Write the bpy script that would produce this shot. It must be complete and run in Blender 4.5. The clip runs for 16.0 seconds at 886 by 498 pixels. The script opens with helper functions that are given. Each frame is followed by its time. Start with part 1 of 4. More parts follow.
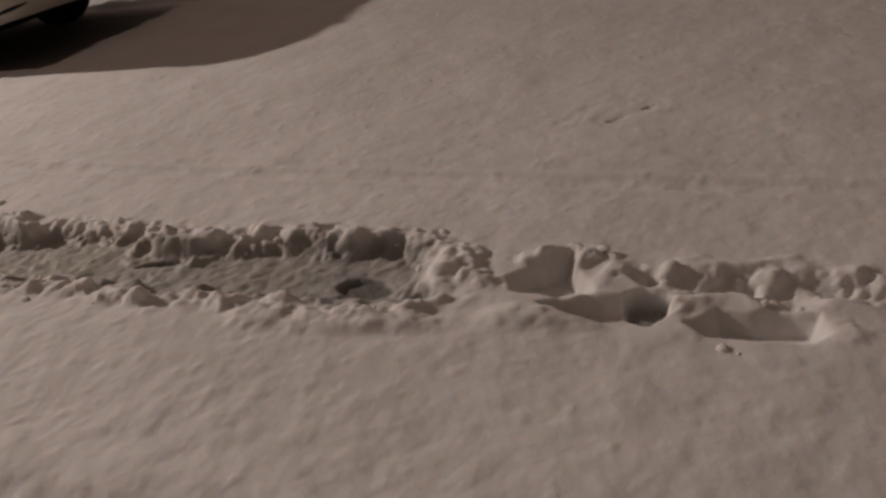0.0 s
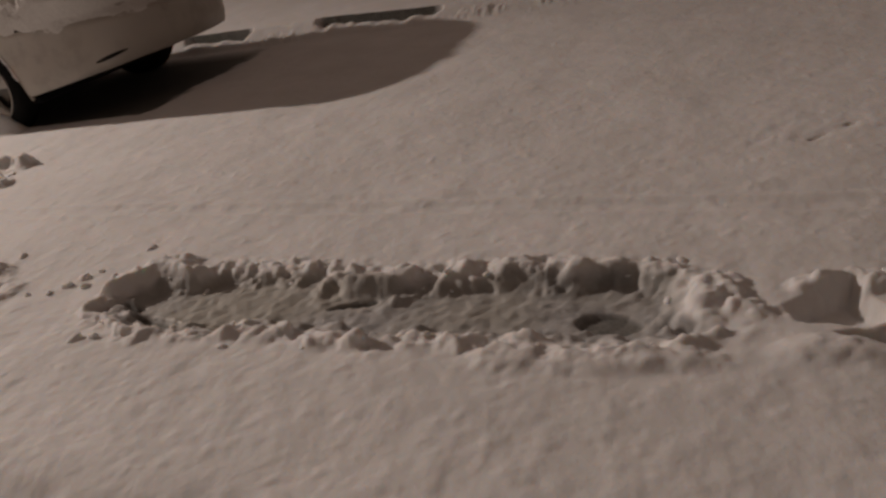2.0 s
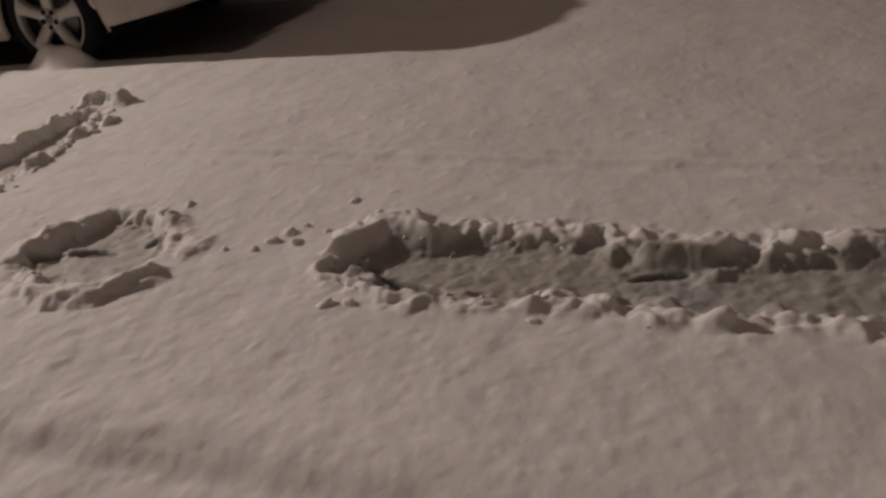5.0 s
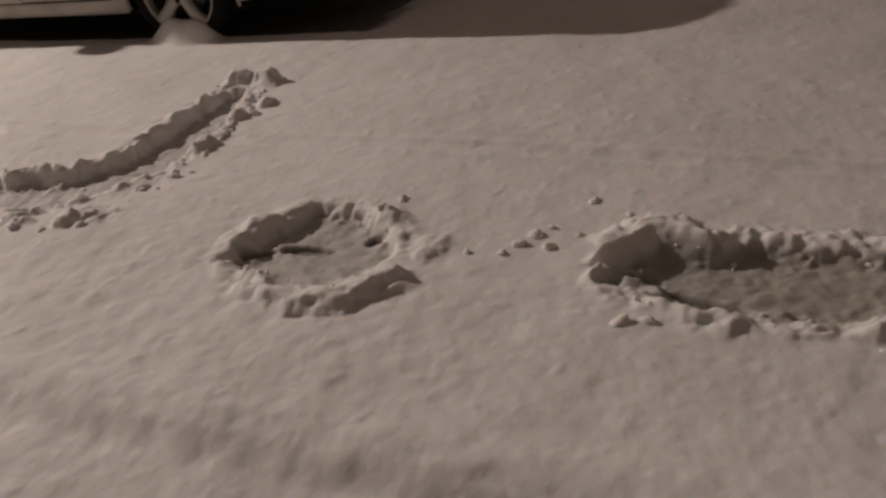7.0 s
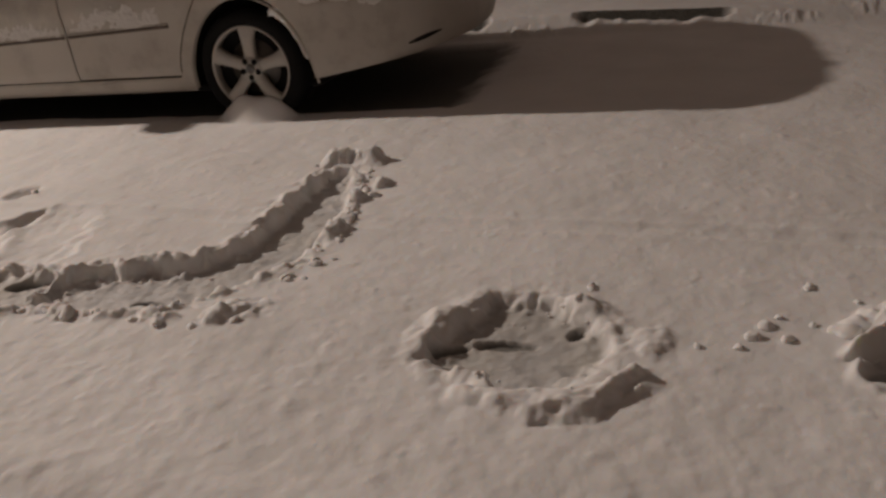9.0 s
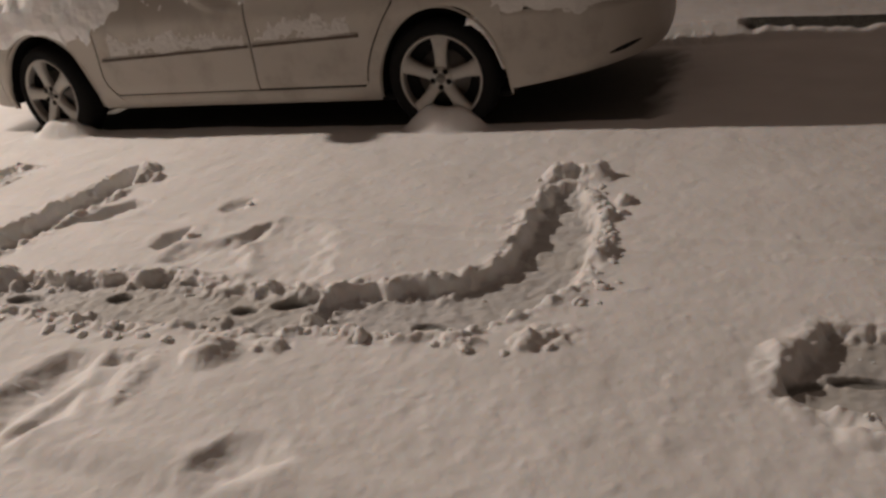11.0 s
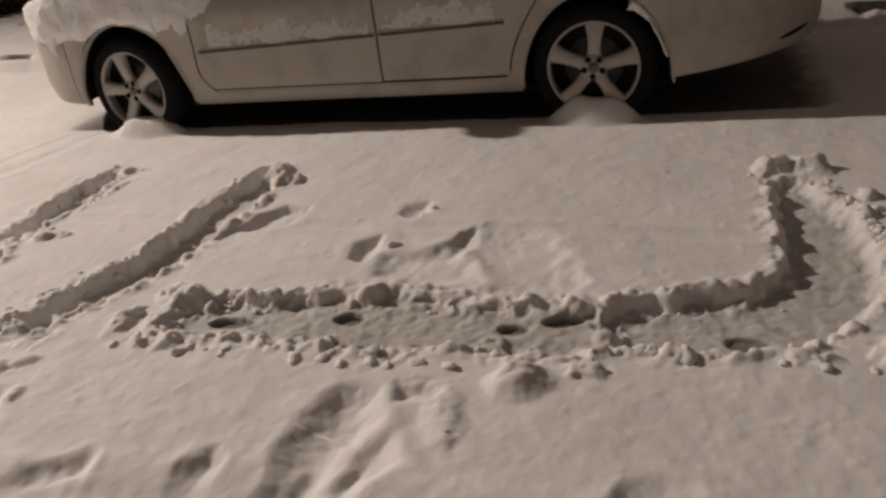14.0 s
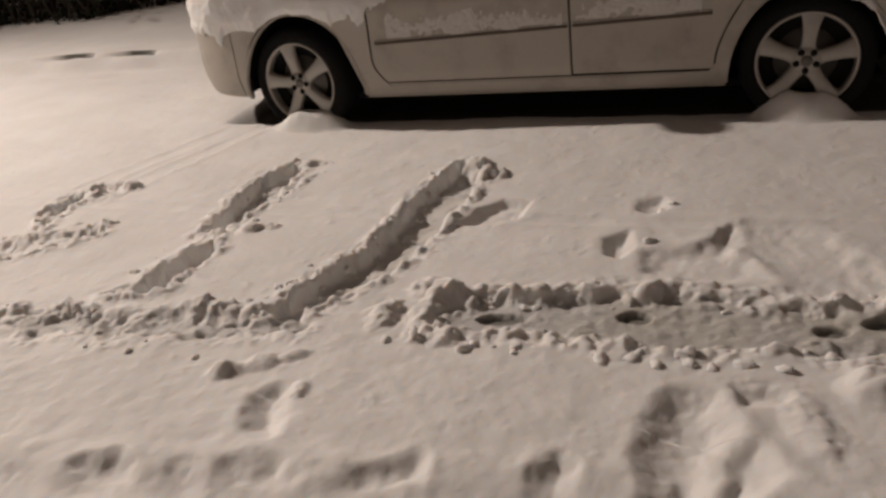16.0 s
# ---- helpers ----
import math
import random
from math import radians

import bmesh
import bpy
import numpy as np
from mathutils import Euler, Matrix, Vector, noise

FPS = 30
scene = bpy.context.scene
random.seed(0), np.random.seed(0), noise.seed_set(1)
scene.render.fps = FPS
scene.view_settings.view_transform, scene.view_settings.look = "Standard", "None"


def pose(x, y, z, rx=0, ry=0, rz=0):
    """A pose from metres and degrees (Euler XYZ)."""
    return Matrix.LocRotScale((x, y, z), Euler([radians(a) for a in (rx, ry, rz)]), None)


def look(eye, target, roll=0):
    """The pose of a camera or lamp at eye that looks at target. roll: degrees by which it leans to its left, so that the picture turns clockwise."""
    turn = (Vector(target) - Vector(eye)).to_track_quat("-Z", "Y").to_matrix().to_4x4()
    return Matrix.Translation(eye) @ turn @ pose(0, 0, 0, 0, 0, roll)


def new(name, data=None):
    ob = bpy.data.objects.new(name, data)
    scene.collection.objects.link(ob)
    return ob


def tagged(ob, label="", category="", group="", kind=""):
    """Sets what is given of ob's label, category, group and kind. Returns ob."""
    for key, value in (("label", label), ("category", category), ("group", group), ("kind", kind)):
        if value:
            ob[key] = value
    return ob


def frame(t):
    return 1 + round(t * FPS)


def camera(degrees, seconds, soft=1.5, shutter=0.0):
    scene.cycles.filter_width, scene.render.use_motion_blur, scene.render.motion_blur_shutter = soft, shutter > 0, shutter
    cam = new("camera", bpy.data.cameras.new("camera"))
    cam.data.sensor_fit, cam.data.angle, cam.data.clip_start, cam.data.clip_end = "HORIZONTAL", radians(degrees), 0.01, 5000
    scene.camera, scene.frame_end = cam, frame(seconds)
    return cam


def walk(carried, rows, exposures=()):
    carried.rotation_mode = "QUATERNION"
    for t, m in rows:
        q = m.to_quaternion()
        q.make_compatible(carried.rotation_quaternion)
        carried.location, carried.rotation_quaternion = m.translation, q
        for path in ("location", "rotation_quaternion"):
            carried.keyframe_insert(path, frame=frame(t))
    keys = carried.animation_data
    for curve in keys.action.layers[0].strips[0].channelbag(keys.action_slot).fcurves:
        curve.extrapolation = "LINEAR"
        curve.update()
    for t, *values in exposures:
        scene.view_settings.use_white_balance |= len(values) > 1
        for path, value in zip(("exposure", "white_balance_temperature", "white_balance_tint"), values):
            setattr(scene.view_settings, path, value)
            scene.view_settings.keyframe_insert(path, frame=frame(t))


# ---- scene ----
cam = camera(56.1, 16.0, soft=2.8)
PATH = [
    (0, (5.323, -3.954, 1.086), (4.629, -2.333, 0.143), -10.0),
    (0.5, (5.185, -3.944, 1.079), (4.473, -2.329, 0.137), -9.5),
    (1, (5.029, -3.972, 1.075), (4.317, -2.35, 0.147), -10.7),
    (1.5, (4.89, -4.001, 1.058), (4.151, -2.364, 0.177), -11.5),
    (2, (4.73, -3.976, 1.058), (3.985, -2.321, 0.218), -12.1),
    (2.5, (4.592, -3.991, 1.056), (3.86, -2.327, 0.222), -10.9),
    (3, (4.42, -4.037, 1.053), (3.731, -2.358, 0.214), -9.9),
    (3.2, (4.36, -4.049, 1.053), (3.681, -2.371, 0.203), -9.5),
    (5.3, (3.654, -3.983, 1.064), (3.014, -2.35, 0.103), -8.6),
    (5.5, (3.597, -3.985, 1.069), (2.92, -2.375, 0.094), -8.2),
    (6, (3.408, -3.995, 1.063), (2.684, -2.386, 0.121), -9.1),
    (6.5, (3.235, -4.01, 1.082), (2.569, -2.406, 0.09), -7.5),
    (7, (3.052, -3.973, 1.097), (2.373, -2.362, 0.126), -7.7),
    (7.5, (2.858, -3.987, 1.116), (2.229, -2.338, 0.175), -6.1),
    (8, (2.703, -3.948, 1.136), (2.146, -2.269, 0.202), -4.6),
    (8.5, (2.519, -3.971, 1.133), (1.920, -2.283, 0.243), -6.1),
    (9, (2.371, -4.003, 1.158), (1.766, -2.290, 0.318), -7.1),
    (9.5, (2.190, -3.972, 1.195), (1.545, -2.265, 0.374), -7.2),
    (10, (1.965, -4.041, 1.235), (1.279, -2.349, 0.418), -8.8),
    (10.2, (1.883, -4.089, 1.242), (1.200, -2.400, 0.416), -8.6),
    (12.3, (1.04, -4.161, 1.373), (0.333, -2.487, 0.537), -6.8),
    (12.5, (0.954, -4.133, 1.379), (0.271, -2.452, 0.538), -7.4),
    (13, (0.82, -4.108, 1.386), (0.182, -2.427, 0.511), -6.8),
    (13.5, (0.636, -4.142, 1.371), (0.032, -2.444, 0.503), -6.9),
    (14, (0.421, -4.193, 1.354), (-0.124, -2.478, 0.482), -7.2),
    (14.5, (0.228, -4.202, 1.324), (-0.344, -2.5, 0.443), -8.2),
    (15, (0.034, -4.235, 1.345), (-0.572, -2.538, 0.478), -7.6),
    (15.5, (-0.224, -4.258, 1.328), (-0.829, -2.555, 0.47), -7.6),
    (16, (-0.415, -4.282, 1.322), (-1.026, -2.575, 0.478), -7.1),
]
walk(cam, [(t, look(eye, target, roll)) for t, eye, target, roll in PATH], exposures=[(0, 0.18, 6500, 13), (2.5, 0.1, 6500, 13), (6.5, -0.06, 6500, 12), (9, -0.11, 6500, 11), (12.5, -0.18, 6500, 10), (16, -0.32, 6500, 10)])

# ---- light: a dim night sky and one street lamp beyond the front of the car ----
world = bpy.data.worlds.new("night_sky")
scene.world = world
world.use_nodes = True
world.node_tree.nodes["Background"].inputs["Color"].default_value = (1.0, 0.70, 0.55, 1)
world.node_tree.nodes["Background"].inputs["Strength"].default_value = 0.078

LAMP = (-11.75, 0.68, 7.8)
lamp_data = bpy.data.lights.new("street_light", "SPOT")
lamp_data.energy = 7900
lamp_data.spot_size, lamp_data.spot_blend = radians(118), 1.0
lamp_data.color = (1.0, 0.835, 0.72)
lamp_data.shadow_soft_size = 0.16
lamp = new("street_light", lamp_data)
lamp.matrix_basis = look(LAMP, (-5.77, -6.11, 0.0))


# ---- materials ----
def material(name):
    m = bpy.data.materials.new(name)
    m.use_nodes = True
    nt = m.node_tree
    return m, nt, nt.nodes["Principled BSDF"]


def node(nt, kind, **inputs):
    n = nt.nodes.new(kind)
    for k, v in inputs.items():
        n.inputs[k.replace("_", " ")].default_value = v
    return n


def noise_of(nt, scale, detail=3.0, rough=0.55):
    tc = nt.nodes.new("ShaderNodeNewGeometry")
    n = node(nt, "ShaderNodeTexNoise", Scale=scale, Detail=detail, Roughness=rough)
    nt.links.new(tc.outputs["Position"], n.inputs["Vector"])
    return n


def mix_colour(nt, fac, a, b):
    m = nt.nodes.new("ShaderNodeMix")
    m.data_type = "RGBA"
    for sock, v in ((m.inputs[0], fac), (m.inputs[6], a), (m.inputs[7], b)):
        if isinstance(v, (tuple, float, int)):
            sock.default_value = (*v, 1) if isinstance(v, tuple) else v
        else:
            nt.links.new(v, sock)
    return m.outputs[2]


def ramp(nt, value, lo, hi):
    r = nt.nodes.new("ShaderNodeMapRange")
    nt.links.new(value, r.inputs[0])
    r.inputs[1].default_value, r.inputs[2].default_value = lo, hi
    return r.outputs[0]


def bump(nt, bsdf, pairs):
    last = None
    for value, strength, dist in pairs:
        b = node(nt, "ShaderNodeBump", Strength=strength, Distance=dist)
        nt.links.new(value, b.inputs["Height"])
        if last:
            nt.links.new(last, b.inputs["Normal"])
        last = b.outputs[0]
    nt.links.new(last, bsdf.inputs["Normal"])


def plain(name, colour, rough=0.5, metal=0.0, vary=0.25, scale=40.0, bumpy=0.0, dist=0.002, gloss=0.5):
    m, nt, b = material(name)
    b.inputs["Specular IOR Level"].default_value = gloss
    n = noise_of(nt, scale)
    dark = tuple(c * (1 - vary) for c in colour)
    nt.links.new(mix_colour(nt, n.outputs[0], dark, tuple(min(1, c * (1 + vary)) for c in colour)), b.inputs["Base Color"])
    n2 = noise_of(nt, scale * 0.17)
    r = nt.nodes.new("ShaderNodeMapRange")
    nt.links.new(n2.outputs[0], r.inputs[0])
    r.inputs[3].default_value, r.inputs[4].default_value = max(0, rough - 0.12), min(1, rough + 0.12)
    nt.links.new(r.outputs[0], b.inputs["Roughness"])
    b.inputs["Metallic"].default_value = metal
    if bumpy:
        bump(nt, b, [(n.outputs[0], bumpy, dist)])
    return m


def snow_material(name, sheet):
    m, nt, b = material(name)
    grain, crumbs, broad = noise_of(nt, 210, 3), noise_of(nt, 40, 3, 0.5), noise_of(nt, 2.1, 3)
    white = mix_colour(nt, ramp(nt, broad.outputs[0], 0.35, 0.68), (0.76, 0.755, 0.745), (0.84, 0.835, 0.83))
    if sheet:
        slush, bare = nt.nodes.new("ShaderNodeAttribute"), nt.nodes.new("ShaderNodeAttribute")
        slush.attribute_name, bare.attribute_name = "slush", "bare"
        wet = noise_of(nt, 17, 5, 0.65)
        ice = mix_colour(nt, ramp(nt, wet.outputs[0], 0.35, 0.62), (0.22, 0.225, 0.225), (0.47, 0.47, 0.465))
        stain = noise_of(nt, 1.7, 3, 0.6)
        ice = mix_colour(nt, ramp(nt, stain.outputs[0], 0.45, 0.62), ice, (0.37, 0.36, 0.318))
        white = mix_colour(nt, slush.outputs["Fac"], white, ice)
        gravel = noise_of(nt, 130, 4, 0.7)
        tar = mix_colour(nt, ramp(nt, gravel.outputs[0], 0.4, 0.7), (0.075, 0.075, 0.068), (0.22, 0.216, 0.19))
        white = mix_colour(nt, bare.outputs["Fac"], white, tar)
        r = nt.nodes.new("ShaderNodeMapRange")
        nt.links.new(slush.outputs["Fac"], r.inputs[0])
        r.inputs[3].default_value, r.inputs[4].default_value = 0.92, 0.5
        nt.links.new(r.outputs[0], b.inputs["Roughness"])
    else:
        b.inputs["Roughness"].default_value = 0.92
    nt.links.new(white, b.inputs["Base Color"])
    b.inputs["Specular IOR Level"].default_value = 0.25
    b.inputs["Subsurface Weight"].default_value = 0.75
    b.inputs["Subsurface Radius"].default_value = (1.0, 0.84, 0.72)
    b.inputs["Subsurface Scale"].default_value = 0.014
    bump(nt, b, [(crumbs.outputs[0], 0.28, 0.009), (grain.outputs[0], 0.10, 0.0015)])
    return m


SNOW = snow_material("snow", True)
LOOSE_SNOW = snow_material("loose_snow", False)


def paint_material():
    m, nt, b = material("silver_paint")
    n, grime = noise_of(nt, 600, 2), noise_of(nt, 6, 5, 0.65)
    base = mix_colour(nt, n.outputs[0], (0.37, 0.34, 0.298), (0.465, 0.43, 0.381))
    film = mix_colour(nt, ramp(nt, grime.outputs[0], 0.5, 0.75), base, (0.335, 0.307, 0.268))
    nt.links.new(film, b.inputs["Base Color"])
    b.inputs["Metallic"].default_value = 0.35
    nt.links.new(ramp(nt, grime.outputs[0], -0.5, 1.4), b.inputs["Roughness"])
    b.inputs["Coat Weight"].default_value = 0.25
    b.inputs["Coat Roughness"].default_value = 0.3
    return m


PAINT = paint_material()
RUBBER = plain("tyre_rubber", (0.011, 0.011, 0.011), 0.9, 0, 0.3, 60, 0.3, 0.002, 0.15)
ALLOY = plain("alloy", (0.40, 0.38, 0.35), 0.5, 0.55, 0.12, 30)
DARK = plain("black_plastic", (0.012, 0.012, 0.012), 0.85, 0, 0.3, 25, 0.0, 0.002, 0.12)
GROOVE = plain("brown_rubber_strip", (0.10, 0.075, 0.06), 0.7, 0, 0.2, 50)
STEEL = plain("brake_steel", (0.16, 0.15, 0.14), 0.5, 0.8, 0.3, 45)
KERB = plain("kerb_stone", (0.17, 0.16, 0.15), 0.85, 0, 0.35, 30, 0.5, 0.004)
TWIG = plain("twig_bark", (0.035, 0.026, 0.02), 0.9, 0, 0.4, 30)
LEAF = plain("dark_leaves", (0.03, 0.034, 0.022), 0.8, 0, 0.4, 30, 0.0, 0.002, 0.2)
RED = plain("tail_lamp_plastic", (0.22, 0.02, 0.015), 0.2, 0, 0.1, 20)
FROST = plain("thin_frost", (0.62, 0.60, 0.57), 0.8, 0, 0.15, 60, 0.5, 0.004)
CLEAR = plain("headlamp_plastic", (0.45, 0.45, 0.44), 0.12, 0.2, 0.1, 20)


def glass_material():
    m, nt, b = material("tinted_glass")
    b.inputs["Base Color"].default_value = (0.02, 0.022, 0.022, 1)
    b.inputs["Roughness"].default_value = 0.08
    return m


GLASS = glass_material()


# ---- mesh helpers ----
def part(name, bm, mat, parent=None, label="", smooth=True):
    me = bpy.data.meshes.new(name)
    bm.to_mesh(me)
    bm.free()
    me.materials.append(mat)
    if smooth:
        me.polygons.foreach_set("use_smooth", [True] * len(me.polygons))
    ob = new(name, me)
    if parent:
        ob.parent = parent
        inv = parent.matrix_basis.inverted()
        up = parent.parent
        while up:
            inv = inv @ up.matrix_basis.inverted()
            up = up.parent
        me.transform(inv)
    if label:
        ob["label"] = label
    return ob


def box(bm, lo, hi, bevel=0.0, m=None):
    r = bmesh.ops.create_cube(bm, size=1)
    vs = r["verts"]
    for v in vs:
        v.co = Vector([lo[i] + (v.co[i] + 0.5) * (hi[i] - lo[i]) for i in range(3)])
    if bevel:
        es = {e for v in vs for e in v.link_edges}
        r = bmesh.ops.bevel(bm, geom=list(es), offset=bevel, segments=2, affect="EDGES", profile=0.6)
        vs = list({v for f in r["faces"] for v in f.verts} | {v for v in vs if v.is_valid})
    if m:
        bmesh.ops.transform(bm, matrix=m, verts=vs)


def lathe(bm, profile, seg=48, m=None):
    """profile: (radius, y). Turned about the y axis."""
    rings = []
    for r, y in profile:
        rings.append([bm.verts.new((r * math.cos(2 * math.pi * i / seg), y, r * math.sin(2 * math.pi * i / seg))) for i in range(seg)])
    for a, b in zip(rings, rings[1:]):
        for i in range(seg):
            bm.faces.new((a[i], a[(i + 1) % seg], b[(i + 1) % seg], b[i]))
    if m:
        bmesh.ops.transform(bm, matrix=m, verts=[v for ring in rings for v in ring])


def grid_faces(bm, rows):
    vs = [[bm.verts.new(p) if p is not None else None for p in row] for row in rows]
    for a, b in zip(vs, vs[1:]):
        for i in range(len(a) - 1):
            q = (a[i], a[i + 1], b[i + 1], b[i])
            if None not in q:
                bm.faces.new(q)
    return vs


def thing(name, at, label, category, group="", kind=""):
    ob = new(name)
    ob.location = at
    ob.matrix_basis = Matrix.Translation(at)
    return tagged(ob, label, category, group, kind)


# ---- snow sheet ----
def table_noise(x, y, scale, seed):
    rng = np.random.RandomState(seed)
    tab = rng.rand(256, 256)
    u, v = x / scale, y / scale
    i, j = np.floor(u).astype(int), np.floor(v).astype(int)
    fu, fv = u - i, v - j
    fu, fv = fu * fu * fu * (fu * (fu * 6 - 15) + 10), fv * fv * fv * (fv * (fv * 6 - 15) + 10)
    i0, i1, j0, j1 = i % 256, (i + 1) % 256, j % 256, (j + 1) % 256
    return ((tab[i0, j0] * (1 - fu) + tab[i1, j0] * fu) * (1 - fv) + (tab[i0, j1] * (1 - fu) + tab[i1, j1] * fu) * fv) * 2 - 1


def fbm(x, y, scale, octaves, seed):
    total, amp, norm = 0.0, 1.0, 0.0
    for k in range(octaves):
        total = total + amp * table_noise(x * math.cos(k) + y * math.sin(k) + 7.3 * k, y * math.cos(k) - x * math.sin(k) + 3.1 * k, scale / 2 ** k, seed + k)
        norm += amp
        amp *= 0.55
    return total / norm


def step(a, b, v):
    t = np.clip((v - a) / (b - a), 0, 1)
    return t * t * (3 - 2 * t)


def to_line(x, y, pts):
    """Distance to a polyline whose points carry a half width; returns distance minus half width."""
    best = np.full(x.shape, 1e9)
    for (ax, ay, aw), (bx, by, bw) in zip(pts, pts[1:]):
        dx, dy = bx - ax, by - ay
        t = np.clip(((x - ax) * dx + (y - ay) * dy) / (dx * dx + dy * dy), 0, 1)
        best = np.minimum(best, np.hypot(x - ax - t * dx, y - ay - t * dy) - (aw + t * (bw - aw)))
    return best


def to_outline(x, y, pts):
    """Signed distance to a closed outline, negative inside, and the way from each place to its nearest edge."""
    best, bx, by = np.full(x.shape, 1e9), np.zeros_like(x), np.zeros_like(x)
    inside = np.zeros(x.shape, dtype=bool)
    for (ax, ay), (cx, cy) in zip(pts, pts[1:] + pts[:1]):
        dx, dy = cx - ax, cy - ay
        t = np.clip(((x - ax) * dx + (y - ay) * dy) / (dx * dx + dy * dy), 0, 1)
        px, py = ax + t * dx - x, ay + t * dy - y
        d = np.hypot(px, py)
        bx, by, best = np.where(d < best, px, bx), np.where(d < best, py, by), np.minimum(best, d)
        if dy:
            inside ^= ((ay > y) != (cy > y)) & (x < ax + (y - ay) * dx / dy)
    sign = np.where(inside, -1.0, 1.0)
    return best * sign, -bx * sign / (best + 1e-9), -by * sign / (best + 1e-9)


# shallow tracks: points (x, y, half width), depth, how ragged the edge is, height of the thrown-up rim, how slushy the bottom is
STROKES = [
    ([(4.682, -1.146, 0.006), (4.778, -0.983, 0.012)], 0.006, 0.02, 0.002, 0.0),
    ([(4.846, -1.159, 0.006), (4.989, -1.034, 0.012)], 0.006, 0.02, 0.002, 0.0),
    ([(-3.6, -2.33, 0.06), (-2.8, -2.29, 0.07), (-2.4, -2.28, 0.075), (-2.05, -2.24, 0.07), (-1.72, -2.18, 0.05)], 0.022, 0.04, 0.005, 0.45),
    ([(5.1, -2.21, 0.03), (5.6, -2.22, 0.04), (6.4, -2.3, 0.05)], 0.032, 0.05, 0.008, 0.05),
    ([(-4.1, -1.75, 0.08), (-3.35, -1.72, 0.06), (-3.05, -1.52, 0.03)], 0.03, 0.04, 0.012, 0.2),
]
# raised lumps and banks: x, y, half length, half width, turn in degrees, height
LUMPS = []
LUMPS += [(2.86, -1.99, 0.13, 0.07, 10, 0.06), (2.72, -2.03, 0.03, 0.03, 0, 0.025), (3, -2.03, 0.035, 0.03, 0, 0.03), (-5.9, 1.45, 0.3, 0.1, 5, 0.03), (-5.4, 1.5, 0.2, 0.08, -5, 0.03), (-6.6, 1.45, 0.2, 0.1, 0, 0.025), (1.2, 1.72, 0.2, 0.05, 0, 0.02), (2.8, 1.75, 0.2, 0.05, 0, 0.03), (3.3, 1.8, 0.15, 0.05, 0, 0.03), (0.80, -0.74, 0.085, 0.065, 10, 0.085), (0.93, -0.75, 0.09, 0.06, -20, 0.085), (0.76, -0.8, 0.04, 0.035, 0, 0.03), (-2.33, -0.68, 0.07, 0.04, 10, 0.03), (-2.25, -1.46, 0.06, 0.045, 20, 0.032)]
LUMPS += [(-2.17, -1.44, 0.04, 0.035, 0, 0.028), (-1.4, -0.86, 0.035, 0.08, 0, 0.03), (-1.39, -1.1, 0.04, 0.1, 0, 0.026), (-1.43, -1.4, 0.045, 0.12, -10, 0.028), (-1.5, -1.72, 0.05, 0.11, -15, 0.024), (-2.27, -0.95, 0.03, 0.12, 0, 0.016), (-1.46, -0.72, 0.08, 0.06, 0, 0.05), (-1.34, -0.84, 0.05, 0.05, 0, 0.045), (-2.07, -2.14, 0.11, 0.055, 5, 0.045), (-2.62, -2.19, 0.12, 0.05, 0, 0.035), (-2.86, -2.2, 0.07, 0.05, 0, 0.03), (-1.3, -1.93, 0.11, 0.06, 0, 0.05), (-1.42, -2.1, 0.06, 0.1, 0, 0.045), (-1.22, -2.24, 0.09, 0.04, 0, 0.035)]
LUMPS += [(-0.5, -1.91, 0.16, 0.05, 0, 0.03), (-1, -1.94, 0.12, 0.045, 0, 0.035), (0.0, -2.33, 0.085, 0.08, 30, 0.07), (-0.29, -2.38, 0.06, 0.035, 15, 0.032), (0.18, -2.26, 0.06, 0.04, 0, 0.03), (0.1, -1.9, 0.08, 0.045, 10, 0.035), (-1.81, -2.49, 0.04, 0.04, 0, 0.035), (-1.71, -2.43, 0.055, 0.045, 30, 0.035), (-1.62, -2.38, 0.05, 0.03, 40, 0.025), (1.67, -2.08, 0.06, 0.05, 20, 0.035), (1.84, -2, 0.12, 0.06, 14, 0.036)]
LUMPS += [(2.03, -1.99, 0.11, 0.05, -5, 0.036), (2.25, -2.15, 0.05, 0.08, 0, 0.022), (2.17, -2.38, 0.11, 0.04, 30, 0.038), (2, -2.44, 0.13, 0.04, 3, 0.04), (1.84, -2.43, 0.06, 0.035, -10, 0.03), (3.02, -2.4, 0.035, 0.05, 0, 0.022), (3.2, -2.38, 0.07, 0.035, 0, 0.022), (3.32, -2.38, 0.05, 0.03, 0, 0.025), (3.62, -2.09, 0.11, 0.04, 10, 0.045), (4.12, -2.05, 0.16, 0.045, 0, 0.045), (4.34, -2.06, 0.08, 0.05, 0, 0.045), (4.58, -2.16, 0.08, 0.08, -20, 0.045), (4.5, -2.08, 0.06, 0.05, 0, 0.035), (4.68, -2.25, 0.06, 0.05, 0, 0.018)]
